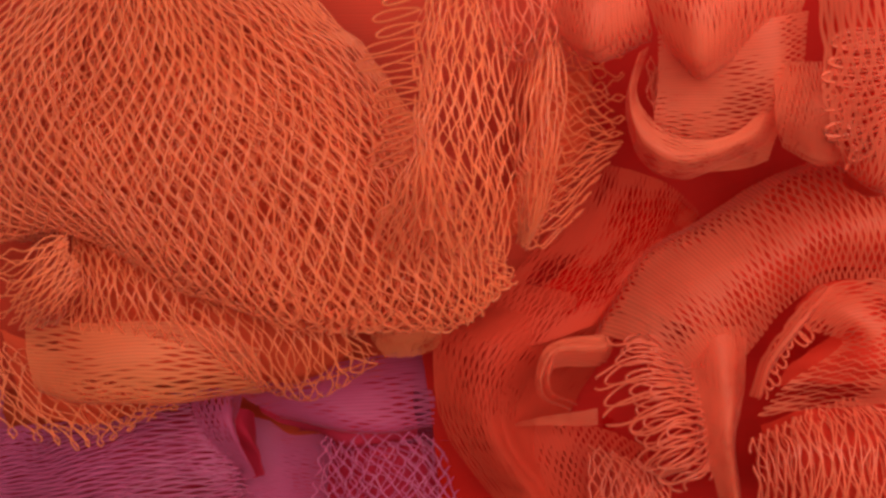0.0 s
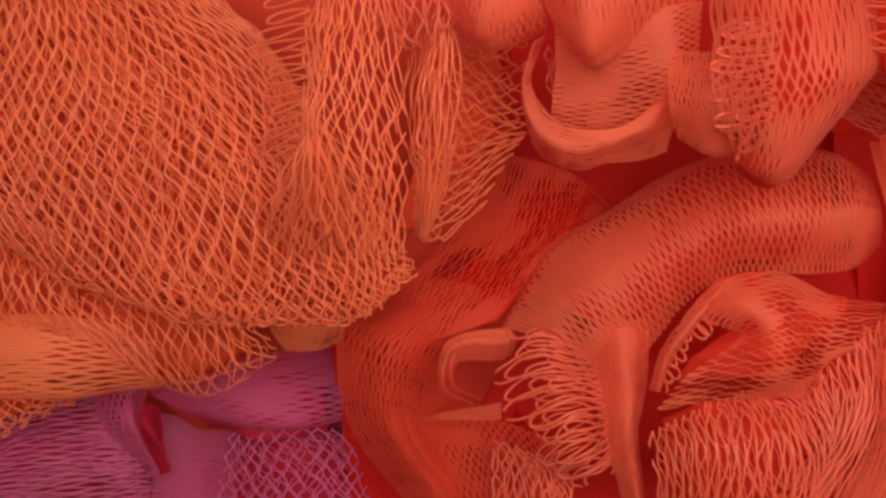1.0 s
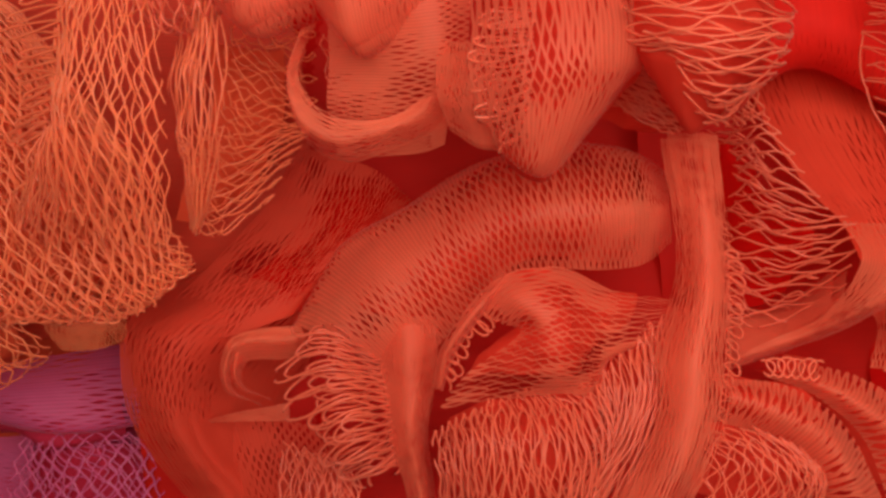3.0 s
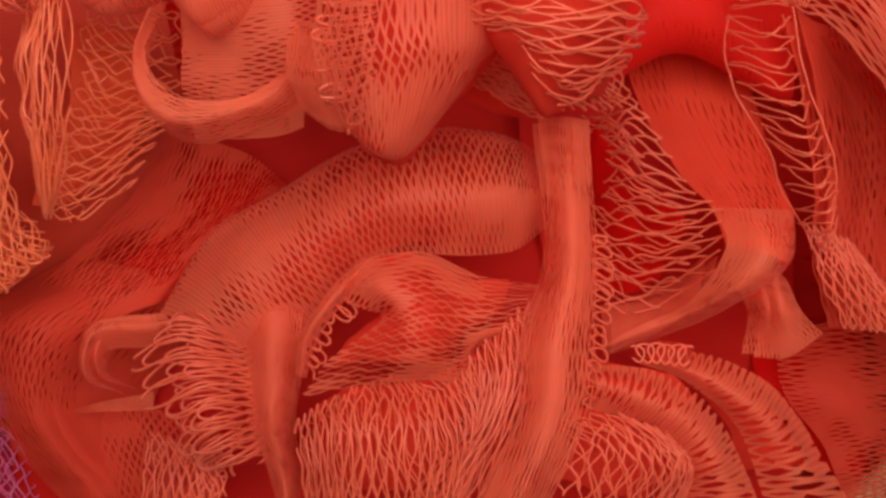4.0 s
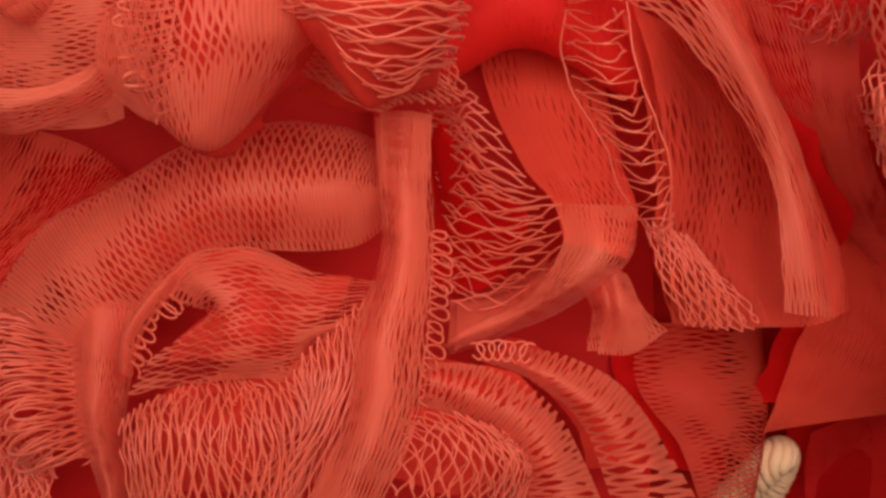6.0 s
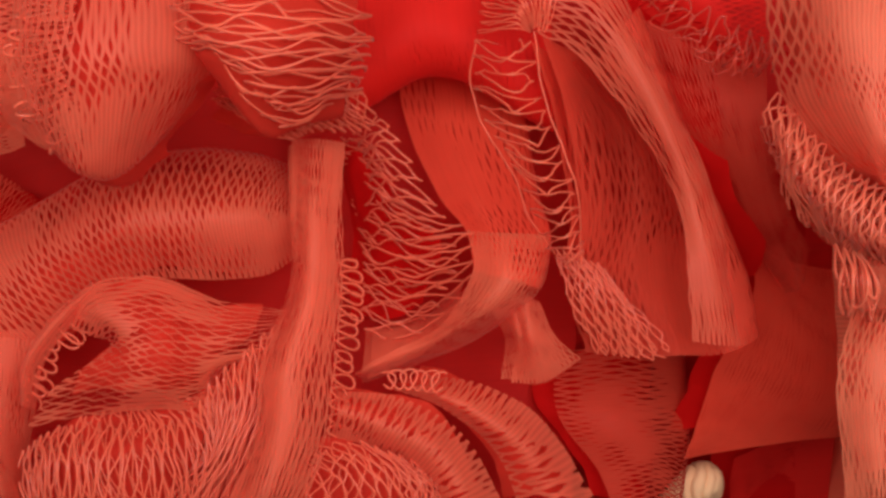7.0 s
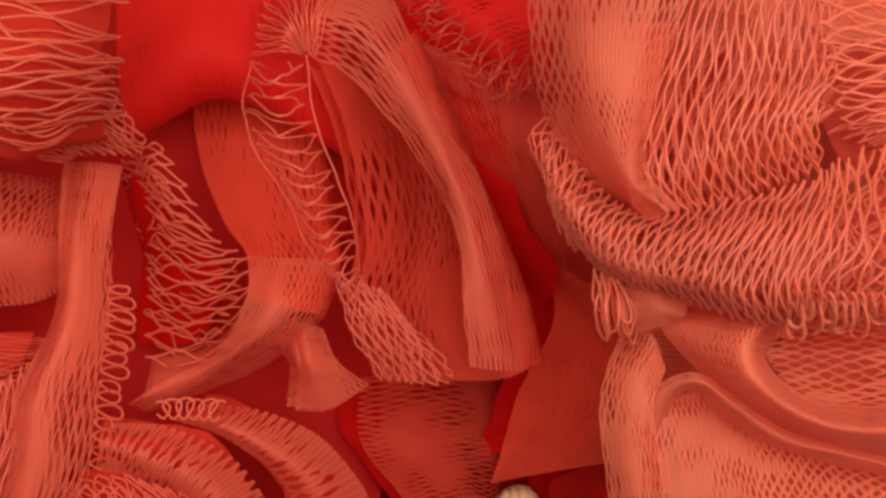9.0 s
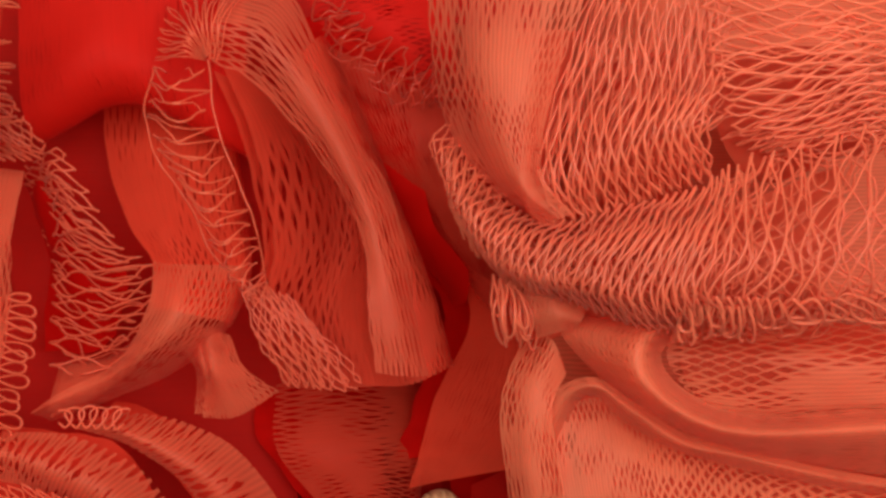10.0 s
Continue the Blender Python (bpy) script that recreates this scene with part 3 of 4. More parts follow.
ruffle(coral_pouf, [
    [(66.7, 69.5, 145.3), (68.5, 57.0, 147.1), (71.4, 53.0, 146.1), (78.8, 51.4, 140.5), (81.1, 54.1, 135.0)],
    [(72.9, 66.2, 150.6), (73.3, 53.4, 152.4), (75.7, 48.8, 150.1), (80.1, 46.9, 142.4), (82.8, 50.7, 135.1)],
    [(79.5, 65.9, 151.6), (79.2, 53.1, 153.4), (80.6, 48.9, 150.2), (82.4, 46.6, 142.3), (84.8, 50.4, 135.0)],
    [(87.2, 67.4, 149.9), (87.4, 55.6, 150.9), (88.7, 52.4, 146.9), (87.7, 49.9, 139.0), (89.2, 52.5, 133.5)],
    [(95.1, 71.4, 144.8), (93.5, 59.3, 143.6), (93.6, 56.4, 139.7), (93.7, 54.6, 133.0), (94.1, 56.3, 129.4)]], n=20, m=4, w=0.24, a=0.8, layers=2, gap=2.5, lining=5.0, swap=True, inner="coral")
ruffle(coral_pouf, [
    [(72.2, 57.6, 119.4), (78.0, 54.4, 120.6), (84.2, 54.5, 117.5)],
    [(76.9, 60.1, 126.2), (83.2, 55.3, 127.0), (88.0, 53.4, 122.4)],
    [(91.8, 59.6, 128.2), (94.0, 56.0, 128.2), (97.0, 53.7, 124.5)]], n=24, m=8, w=0.22, a=0.85, layers=2, gap=1.0, lining=4.0, inner="coral")
ruffle(coral_pouf, [
    [(24.9, 25.1, 96.2), (26.3, 25.9, 101.6), (32.9, 22.3, 106.8), (39.6, 18.4, 103.7)],
    [(33.0, 39.4, 100.0), (34.2, 36.9, 105.5), (41.3, 28.3, 111.5), (47.4, 20.7, 105.3)],
    [(44.9, 46.3, 102.9), (45.2, 42.8, 109.2), (48.8, 33.5, 115.0), (54.3, 28.9, 108.6)],
    [(56.8, 52.9, 105.7), (56.1, 48.7, 112.8), (58.6, 38.4, 119.4), (61.9, 32.6, 111.6)],
    [(70.1, 55.8, 106.5), (68.6, 51.5, 113.6), (68.5, 39.8, 120.8), (71.7, 32.7, 111.6)],
    [(81.6, 54.7, 106.2), (79.8, 50.7, 112.3), (78.6, 40.8, 118.0), (80.3, 34.1, 109.9)],
    [(88.6, 51.8, 103.3), (86.8, 47.9, 108.5), (85.0, 42.4, 113.2), (86.7, 38.4, 108.0)]], n=116, m=16, w=0.24, a=1.15, layers=2, gap=1.0, lining=8.0, drawn=True, inner="coral")
# Back fold in flame: its dark shade given as colour.
ruffle(coral_pouf, [
    [(25.8, 57.9, 97.7), (18.8, 44.9, 97.3), (10.2, 35.3, 96.8), (2.0, 27.9, 96.9)],
    [(32.6, 55.5, 99.1), (27.4, 42.3, 99.7), (19.8, 32.6, 100.2), (13.0, 24.7, 99.1)],
    [(40.2, 52.8, 98.4), (36.6, 43.9, 101.2), (29.6, 34.2, 101.7), (23.5, 27.2, 99.8)],
    [(45.9, 48.6, 96.2), (41.2, 43.6, 99.0), (34.8, 37.6, 99.5), (27.6, 29.5, 97.3)]], n=59, m=24, w=0.24, a=1.9, layers=2, gap=1.0, lining=8.0, drawn=True, hue="flame")
# Left lobe; flame stands for the shade it lies in.
ruffle(coral_pouf, [
    [(10.3, 37.2, 93.2), (-0.2, 28.3, 97.0), (-1.6, 20.8, 96.0), (0.4, 10.5, 92.2), (10.5, -1.9, 86.8)],
    [(19.0, 34.7, 95.6), (9.0, 24.2, 102.1), (6.1, 16.6, 100.1), (8.2, 8.4, 95.8), (15.4, -2.0, 89.9)],
    [(27.2, 32.2, 93.9), (16.4, 21.7, 95.2), (12.5, 14.7, 93.4), (13.5, 6.8, 91.2), (19.7, -2.2, 88.8)],
    [(31.5, 29.5, 88.0), (23.6, 17.2, 85.8), (21.3, 10.8, 84.0), (22.5, 4.2, 84.3), (25.6, -2.3, 85.7)]], n=54, m=24, w=0.27, a=0.95, layers=2, gap=1.0, drawn=True, hue="flame")
ruffle(coral_pouf, [
    [(25.7, 25.1, 103.4), (17.5, 23.6, 105.1), (15.2, 19.5, 104.0), (16.1, 15.4, 101.8), (20.6, 13.8, 100.4)],
    [(26.7, 22.9, 103.8), (18.5, 22.0, 105.7), (16.2, 18.5, 104.7), (16.9, 15.3, 102.8), (21.1, 13.6, 100.3)],
    [(26.2, 21.0, 99.2), (18.6, 20.4, 100.1), (16.4, 18.3, 99.5), (16.9, 15.9, 97.8), (21.2, 13.6, 98.2)]], n=18, m=20, w=0.26, a=0.95, layers=2, gap=1.0, drawn=True)
ruffle(coral_pouf, [
    [(11.9, 12.0, 93.7), (19.3, 13.3, 97.1), (25.6, 14.3, 99.5)],
    [(11.7, 11.5, 92.5), (19.2, 11.5, 95.6), (25.6, 11.7, 98.8)]], n=12, m=10, w=0.26, a=0.5, layers=1, gap=1.0, drawn=True)
ruffle(coral_pouf, [
    [(37.9, 21.8, 104.6), (31.8, 24.2, 110.4), (25.8, 24.2, 108.3)],
    [(39.5, 18.1, 105.7), (32.1, 18.1, 111.9), (24.4, 17.2, 107.5)],
    [(40.6, 13.8, 105.5), (33.4, 12.4, 111.4), (25.6, 10.2, 106.6)],
    [(41.4, 8.8, 104.2), (35.8, 6.5, 109.8), (29.4, 4.1, 105.0)],
    [(43.2, 3.9, 101.9), (39.4, 2.1, 106.6), (35.6, -0.5, 101.7)]], n=17, m=4, w=0.22, a=1.25, layers=2, gap=1.5, loops=True)
ruffle(coral_pouf, [
    [(39.1, 24.5, 104.3), (39.9, 15.5, 106.0), (41.4, 7.1, 104.8), (44.1, -2.8, 100.1)],
    [(43.0, 25.4, 108.6), (43.9, 14.9, 110.0), (44.4, 6.9, 107.8), (45.7, -2.8, 103.2)],
    [(48.2, 25.6, 107.7), (47.4, 15.4, 106.0), (46.6, 7.1, 102.7), (47.6, -2.9, 98.0)]], n=37, m=20, w=0.26, a=0.95, layers=2, gap=1.0, drawn=True)
ruffle(coral_pouf, [
    [(52.1, 25.6, 113.9), (56.8, 30.1, 118.2), (65.1, 31.3, 118.5), (74.3, 28.8, 114.7), (83.7, 28.0, 112.5)],
    [(56.0, 23.8, 116.5), (58.8, 26.1, 121.3), (65.3, 26.1, 121.3), (73.6, 24.5, 116.7), (83.1, 25.5, 113.9)],
    [(59.3, 22.2, 116.1), (61.9, 21.2, 121.0), (65.9, 20.5, 120.8), (71.7, 19.5, 116.4), (81.3, 21.8, 112.9)],
    [(52.0, 16.8, 113.6), (59.0, 17.0, 117.8), (64.5, 16.0, 118.6), (71.1, 16.5, 114.6), (74.6, 19.5, 111.2)],
    [(48.1, 11.6, 109.1), (55.4, 12.8, 112.5), (63.5, 13.4, 113.7), (70.7, 13.5, 111.7), (74.2, 16.5, 108.3)]], n=44, m=14, w=0.25, a=2.0, layers=2, gap=1.0, lining=7.2, drawn=True, inner="coral")
ruffle(coral_pouf, [
    [(47.3, 8.5, 107.2), (47.3, 2.7, 107.8), (48.2, -4.5, 103.7)],
    [(53.7, 11.2, 112.1), (53.4, 4.7, 114.5), (53.6, -4.6, 109.9)],
    [(61.9, 12.6, 113.5), (61.2, 5.2, 116.7), (61.5, -4.8, 111.9)],
    [(68.8, 13.4, 112.7), (69.7, 5.1, 114.6), (69.3, -5.1, 109.8)],
    [(74.6, 17.9, 110.8), (75.6, 7.7, 111.2), (72.5, -3.6, 107.1)]], n=44, m=4, w=0.21, a=0.85, layers=2, gap=2.0, lining=4.0, inner="coral")
ruffle(coral_pouf, [
    [(71.5, 16.8, 112.6), (72.0, 7.7, 112.2), (65.3, -0.2, 110.1), (62.9, -4.9, 107.8)],
    [(77.3, 20.6, 114.6), (76.6, 10.6, 115.0), (72.4, 2.0, 112.7), (68.5, -5.1, 109.8)],
    [(83.1, 25.9, 114.0), (81.4, 14.0, 113.9), (78.8, 4.3, 111.3), (76.5, -5.3, 107.7)]], n=16, m=6, w=0.22, a=0.85, layers=2, gap=2.0, lining=4.0, inner="coral")
ruffle(coral_pouf, [
    [(84.8, 54.1, 116.3), (84.6, 41.7, 118.2), (84.4, 30.4, 117.2), (80.3, 18.5, 117.2), (79.2, 8.9, 115.6), (74.1, -5.2, 110.8)],
    [(88.0, 53.3, 118.2), (87.4, 40.8, 121.1), (86.8, 29.4, 121.1), (84.2, 17.7, 122.1), (83.0, 8.4, 119.6), (78.9, -5.3, 114.9)],
    [(92.8, 53.8, 116.3), (92.0, 41.8, 118.2), (92.0, 30.4, 117.2), (91.2, 20.0, 117.6), (89.2, 7.1, 115.1), (83.7, -5.5, 109.7)]], n=32, m=32, w=0.27, a=1.45, layers=2, gap=1.0, drawn=True)
ruffle(coral_pouf, [
    [(92.8, 56.4, 117.0), (95.9, 55.7, 120.9), (98.2, 54.5, 121.6)],
    [(94.8, 52.3, 112.8), (97.3, 50.3, 120.5), (102.8, 47.9, 121.9)],
    [(96.2, 46.5, 110.2), (100.0, 44.2, 116.8), (106.9, 41.4, 121.2)],
    [(96.6, 40.5, 107.5), (102.7, 38.0, 113.1), (111.4, 37.8, 121.3)],
    [(96.6, 33.3, 105.6), (104.6, 31.5, 109.3), (112.0, 33.0, 117.9)],
    [(96.8, 24.9, 105.4), (105.0, 24.6, 106.4), (109.8, 25.6, 110.8)]], n=26, m=4, w=0.23, a=0.88, layers=2, gap=4.0, lining=7.0)
ruffle(coral_pouf, [
    [(98.0, 26.3, 102.7), (106.9, 27.7, 105.1), (113.1, 32.3, 113.6)],
    [(97.3, 22.2, 104.7), (105.6, 24.5, 107.4), (111.6, 28.8, 114.7)],
    [(96.6, 18.4, 105.7), (104.7, 21.5, 108.6), (110.7, 25.6, 114.9)]], n=40, m=12, w=0.3, a=0.4, layers=2, gap=1.0, drawn=True)
ruffle(coral_pouf, [
    [(110.9, 65.8, 130), (110.0, 58.3, 130), (112.1, 50.7, 129), (116.4, 44.5, 127), (120.5, 36.7, 124), (125.3, 32.4, 120)],
    [(113.4, 60.0, 138), (113.5, 52.8, 137), (115.8, 46.0, 135), (119.2, 39.6, 133), (122.0, 33.9, 130), (125.1, 30.0, 125)],
    [(118.1, 64.4, 135), (119.1, 56.0, 134), (121.5, 48.9, 132), (124.2, 41.9, 130), (125.9, 37.6, 127), (127.2, 33.6, 122)]], n=30, m=2, w=0.19, a=0.9, layers=1, gap=2.0, swap=True)
ruffle(coral_pouf, [
    [(124.0, 34.3, 122.4), (126.2, 26.9, 120.4), (131.2, 19.7, 115.4)],
    [(128.5, 32.7, 122.0), (132.1, 25.9, 121.2), (136.3, 19.3, 117.4)],
    [(133.5, 30.5, 120.4), (138.6, 24.4, 119.8), (142.8, 19.0, 119.4)]], n=14, m=7, w=0.2, a=0.85, layers=2, gap=1.5)
ruffle(coral_pouf, [
    [(116.0, 27.3, 115.4), (118.9, 22.4, 113.0), (118.7, 16.8, 109.5)],
    [(118.9, 28.2, 118.7), (119.9, 22.2, 118.2), (123.6, 16.4, 111.4)],
    [(122.2, 28.1, 115.6), (124.6, 23.2, 115.3), (130.4, 20.0, 111.3)]], n=32, m=10, w=0.27, a=0.95, layers=2, gap=1.0, drawn=True)
ruffle(coral_pouf, [
    [(91.4, 15.5, 112.2), (102.4, 13.8, 112.8), (111.4, 7.7, 110.1), (119.0, -5.4, 105.6)],
    [(90.9, 12.2, 115.5), (98.8, 9.4, 116.8), (106.6, 4.2, 114.4), (112.1, -5.2, 110.8)],
    [(90.5, 9.0, 111.5), (97.1, 6.7, 111.9), (104.2, 1.7, 109.6), (107.1, -4.9, 106.8)]], n=44, m=3, w=0.24, a=1.25, layers=1, gap=2.0, lining=5.0, swap=True, inner="coral", drawn=True)
ruffle(coral_pouf, [
    [(106.0, 18.9, 105.9), (115.9, 16.9, 106.4), (126.4, 10.1, 104.6), (137.2, -6.1, 100.2)],
    [(104.1, 16.6, 109.4), (111.7, 13.3, 110.6), (120.8, 6.3, 108.7), (128.7, -5.8, 104.4)],
    [(99.9, 16.4, 108.3), (108.9, 12.9, 107.4), (117.5, 5.9, 104.5), (122.6, -5.5, 100.4)]], n=44, m=3, w=0.24, a=1.25, layers=1, gap=2.0, lining=5.0, swap=True, inner="coral", drawn=True)
# Low sheet between the poufs, coloured flame as shade.
ruffle(coral_pouf, [
    [(132.1, 24.4, 92.9), (132.0, 13.3, 93.0), (139.0, 3.5, 91.4), (143.3, -6.3, 88.8)],
    [(147.3, 25.3, 93.1), (142.3, 12.7, 95.9), (147.7, 4.0, 93.6), (150.3, -6.6, 89.7)],
    [(158.4, 24.8, 89.8), (156.3, 12.9, 91.9), (156.3, 3.0, 89.2), (155.1, -6.8, 85.5)],
    [(163.9, 26.4, 81.0), (161.5, 14.1, 81.8), (161.2, 3.6, 79.0), (159.8, -6.9, 75.2)]], n=67, m=12, w=0.26, a=1.2, layers=2, gap=1.0, lining=6.4, swap=True, drawn=True, hue="flame", inner="shade_red")
ruffle(coral_pouf, [
    [(86.2, 7.8, 112.2), (86.9, 2.2, 112.8), (83.8, -3.9, 110.1)],
    [(94.9, 5.7, 114.8), (96.0, 0.8, 116.6), (94.8, -6.0, 112.7)],
    [(102.4, 3.9, 114.3), (103.6, -0.2, 115.3), (102.7, -6.3, 110.5)],
    [(106.9, 2.9, 109.9), (107.4, -0.0, 109.1), (106.4, -4.9, 105.7)]], n=24, m=6, w=0.21, a=0.85, layers=2, gap=2.0, lining=4.0, inner="coral")
# Coral fold in blaze, brightened as if light came through it.
ruffle(coral_pouf, [
    [(157.2, 43.1, 117.5), (164.1, 32.0, 108.4), (159.0, 19.6, 100.9), (155.2, 4.9, 91.8)],
    [(169.8, 38.3, 108.0), (175.6, 29.2, 103.5), (173.3, 16.5, 100.1), (166.2, 6.3, 94.2)],
    [(184.7, 36.1, 105.3), (187.0, 21.3, 101.3), (189.2, 13.3, 99.2), (189.2, 7.7, 94.6)]], n=81, m=20, w=0.3, a=0.4, layers=2, gap=1.0, lining=5.6, drawn=True, hue="glow_blaze")
# Lower fold between the poufs; red stands in for its shade.
ruffle(coral_pouf, [
    [(170.7, 5.1, 82.5), (179.0, 8.4, 85.5), (199.6, 14.5, 89.2)],
    [(173.1, -0.9, 74.7), (185.5, 0.7, 77.2), (206.2, 4.1, 81.2)],
    [(176.6, -9.7, 66.1), (190.8, -8.2, 68.6), (212.9, -4.7, 73.7)]], n=54, m=12, w=0.3, a=0.4, layers=2, gap=1.0, lining=5.6, drawn=True, hue="shade_red")
# Deep sheet whose shade is coloured in as flame.
ruffle(coral_pouf, [
    [(134.7, 71.2, 131.3), (144.5, 55.4, 125.0), (152.5, 47.4, 118.7), (167.5, 30.7, 112.1)],
    [(145.7, 66.2, 133.0), (149.3, 54.4, 129.9), (156.6, 44.6, 124.1), (167.3, 30.4, 117.3)],
    [(157.1, 65.1, 134.8), (155.7, 55.2, 133.2), (159.3, 44.1, 128.2), (165.9, 35.3, 123.7)]], n=54, m=20, w=0.26, a=1.3, layers=2, gap=1.0, lining=6.4, drawn=True, hue="flame")
# Upper fold in the hollow, reddened by colour as shade would.
ruffle(coral_pouf, [
    [(131.8, 78.9, 134.4), (137.8, 70.4, 133.1), (148.8, 63.4, 131.3)],
    [(140.5, 79.1, 138.6), (144.4, 69.9, 138.2), (153.3, 61.0, 133.7)],
    [(154.8, 79.9, 139.8), (154.9, 70.8, 138.4), (156.6, 62.5, 134.1)]], n=48, m=12, w=0.23, a=1.5, layers=2, gap=1.0, lining=8.0, swap=True, drawn=True, hue="shade_red")
ruffle(salmon_pouf, [
    [(147.0, 72.0, 150.1), (148.2, 58.5, 147.5), (150.7, 50.2, 145.3), (156.0, 40.5, 146.9), (161.2, 34.3, 151.4)],
    [(151.5, 66.5, 159.0), (150.5, 53.2, 157.5), (151.5, 45.1, 156.4), (154.4, 37.2, 156.3), (158.9, 33.2, 156.3)],
    [(158.6, 64.3, 163.6), (155.6, 51.6, 161.2), (154.9, 44.0, 159.2), (155.3, 36.8, 158.3), (158.9, 32.9, 158.3)],
    [(165.3, 64.3, 164.6), (160.9, 52.4, 160.4), (158.8, 45.0, 157.4), (158.3, 38.3, 156.6), (161.7, 34.3, 156.6)]], n=38, m=40, w=0.23, a=1.2, layers=2, gap=1.0, lining=7.2, drawn=True)
ruffle(salmon_pouf, [
    [(166.5, 65.3, 160.8), (162.3, 51.6, 156.0), (158.6, 40.5, 155.1), (162.2, 34.6, 151.5)],
    [(169.6, 62.7, 165.2), (166.9, 50.4, 162.0), (163.8, 40.1, 160.2), (167.9, 35.0, 154.7)],
    [(174.4, 60.2, 169.8), (172.5, 48.4, 166.6), (169.9, 40.8, 164.5), (175.2, 36.7, 158.3)],
    [(180.3, 59.0, 172.5), (177.5, 46.8, 170.3), (175.0, 40.7, 168.7), (179.5, 37.5, 162.6)]], n=30, m=8, w=0.25, a=0.92, layers=3, gap=2.4, lining=11.0)
ruffle(salmon_pouf, [
    [(175.9, 59.6, 171.6), (175.8, 48.8, 169.8), (182.9, 41.4, 166.8), (189.6, 40.3, 165.5)],
    [(182.1, 56.7, 177.1), (184.3, 48.2, 174.8), (188.2, 42.2, 172.2), (193.2, 40.0, 168.5)],
    [(189.4, 55.1, 180.8), (190.8, 48.0, 178.9), (194.1, 43.9, 175.7), (199.4, 41.2, 170.9)],
    [(197.8, 55.9, 181.0), (199.2, 48.7, 179.1), (202.8, 44.5, 175.9), (206.7, 41.5, 171.0)]], n=26, m=8, w=0.24, a=0.92, layers=3, gap=2.4, lining=11.0, swap=True)
ruffle(salmon_pouf, [
    [(151.1, 52.6, 143.9), (148.2, 49.3, 145.1), (148.1, 47.9, 142.6), (151.0, 47.2, 138.3)],
    [(155.6, 40.1, 147.8), (150.9, 36.0, 149.8), (151.0, 33.8, 147.2), (155.3, 32.8, 140.7)],
    [(161.2, 34.9, 151.6), (155.8, 30.0, 154.4), (154.8, 26.9, 152.5), (160.0, 26.7, 145.2)],
    [(169.8, 35.2, 156.8), (163.9, 29.2, 159.4), (160.8, 23.9, 157.9), (165.7, 23.0, 150.4)],
    [(177.1, 36.7, 162.4), (170.7, 27.8, 164.2), (168.2, 21.5, 161.5), (173.8, 19.5, 153.7)],
    [(184.8, 39.5, 167.3), (178.6, 27.9, 168.3), (176.9, 21.2, 165.5), (182.5, 18.8, 156.6)],
    [(207.4, 43.8, 175.7), (201.2, 29.9, 176.1), (199.4, 20.6, 172.6), (206.6, 17.3, 163.4)]], n=84, m=6, w=0.25, a=0.88, layers=3, gap=2.4, lining=11.0)
ruffle(salmon_pouf, [
    [(154.7, 30.1, 144.1), (153.7, 24.5, 144.6), (156.9, 20.0, 141.4)],
    [(156.1, 27.8, 146.6), (155.5, 23.0, 147.4), (158.0, 19.4, 143.3)],
    [(160.1, 27.9, 143.5), (160.3, 24.0, 143.5), (161.0, 20.7, 140.5)]], n=6, m=2, w=0.21, a=0.9, layers=2, gap=2.0, loops=True)
ruffle(salmon_pouf, [
    [(158.8, 28.4, 144.7), (159.4, 23.5, 145.4), (161.3, 21.0, 142.7)],
    [(161.7, 25.9, 148.1), (161.9, 22.8, 148.3), (163.0, 21.1, 145.8)],
    [(166.7, 24.4, 147.7), (165.2, 22.0, 148.1), (165.3, 21.3, 144.8)]], n=27, m=10, w=0.26, a=0.5, layers=2, gap=1.0, lining=6.4, drawn=True)
# Two added backing sheets; their crimson stands for shade in the gaps.
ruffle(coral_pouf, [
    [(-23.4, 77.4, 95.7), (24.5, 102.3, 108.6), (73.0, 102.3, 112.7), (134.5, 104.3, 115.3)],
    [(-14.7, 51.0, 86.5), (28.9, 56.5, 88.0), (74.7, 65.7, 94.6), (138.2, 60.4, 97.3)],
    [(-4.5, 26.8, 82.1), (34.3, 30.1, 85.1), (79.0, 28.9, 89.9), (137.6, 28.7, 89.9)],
    [(0.5, -7.4, 73.0), (34.7, -8.2, 80.0), (78.0, -9.4, 84.8), (135.9, -11.4, 82.2)]], n=170, m=22, w=0.3, a=0.12, layers=1, gap=2.0, lining=1.5, drawn=True, hue="shade_crimson", inner="shade_crimson")
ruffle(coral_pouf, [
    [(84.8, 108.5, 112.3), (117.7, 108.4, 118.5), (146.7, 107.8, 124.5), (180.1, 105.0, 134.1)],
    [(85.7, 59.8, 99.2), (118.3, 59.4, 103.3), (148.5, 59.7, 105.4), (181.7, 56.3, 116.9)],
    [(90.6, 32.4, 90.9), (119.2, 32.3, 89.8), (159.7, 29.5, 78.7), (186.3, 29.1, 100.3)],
    [(95.6, -22.0, 68.0), (120.0, -24.0, 66.0), (162.3, -26.0, 48.0), (191.2, -26.0, 70.0)]], n=170, m=22, w=0.3, a=0.12, layers=1, gap=2.0, lining=1.5, drawn=True, hue="shade_crimson", inner="shade_crimson")
# Added backing sheet, flame instead of orange to paint shaded gaps.
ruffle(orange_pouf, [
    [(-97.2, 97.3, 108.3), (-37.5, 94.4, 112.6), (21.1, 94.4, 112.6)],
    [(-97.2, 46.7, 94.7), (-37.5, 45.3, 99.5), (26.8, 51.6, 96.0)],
    [(-100.2, 16.0, 81.3), (-48.5, 22.2, 89.2), (-1.4, 28.7, 86.8)]], n=170, m=22, w=0.3, a=0.12, layers=1, gap=2.0, lining=1.5, drawn=True, hue="flame")
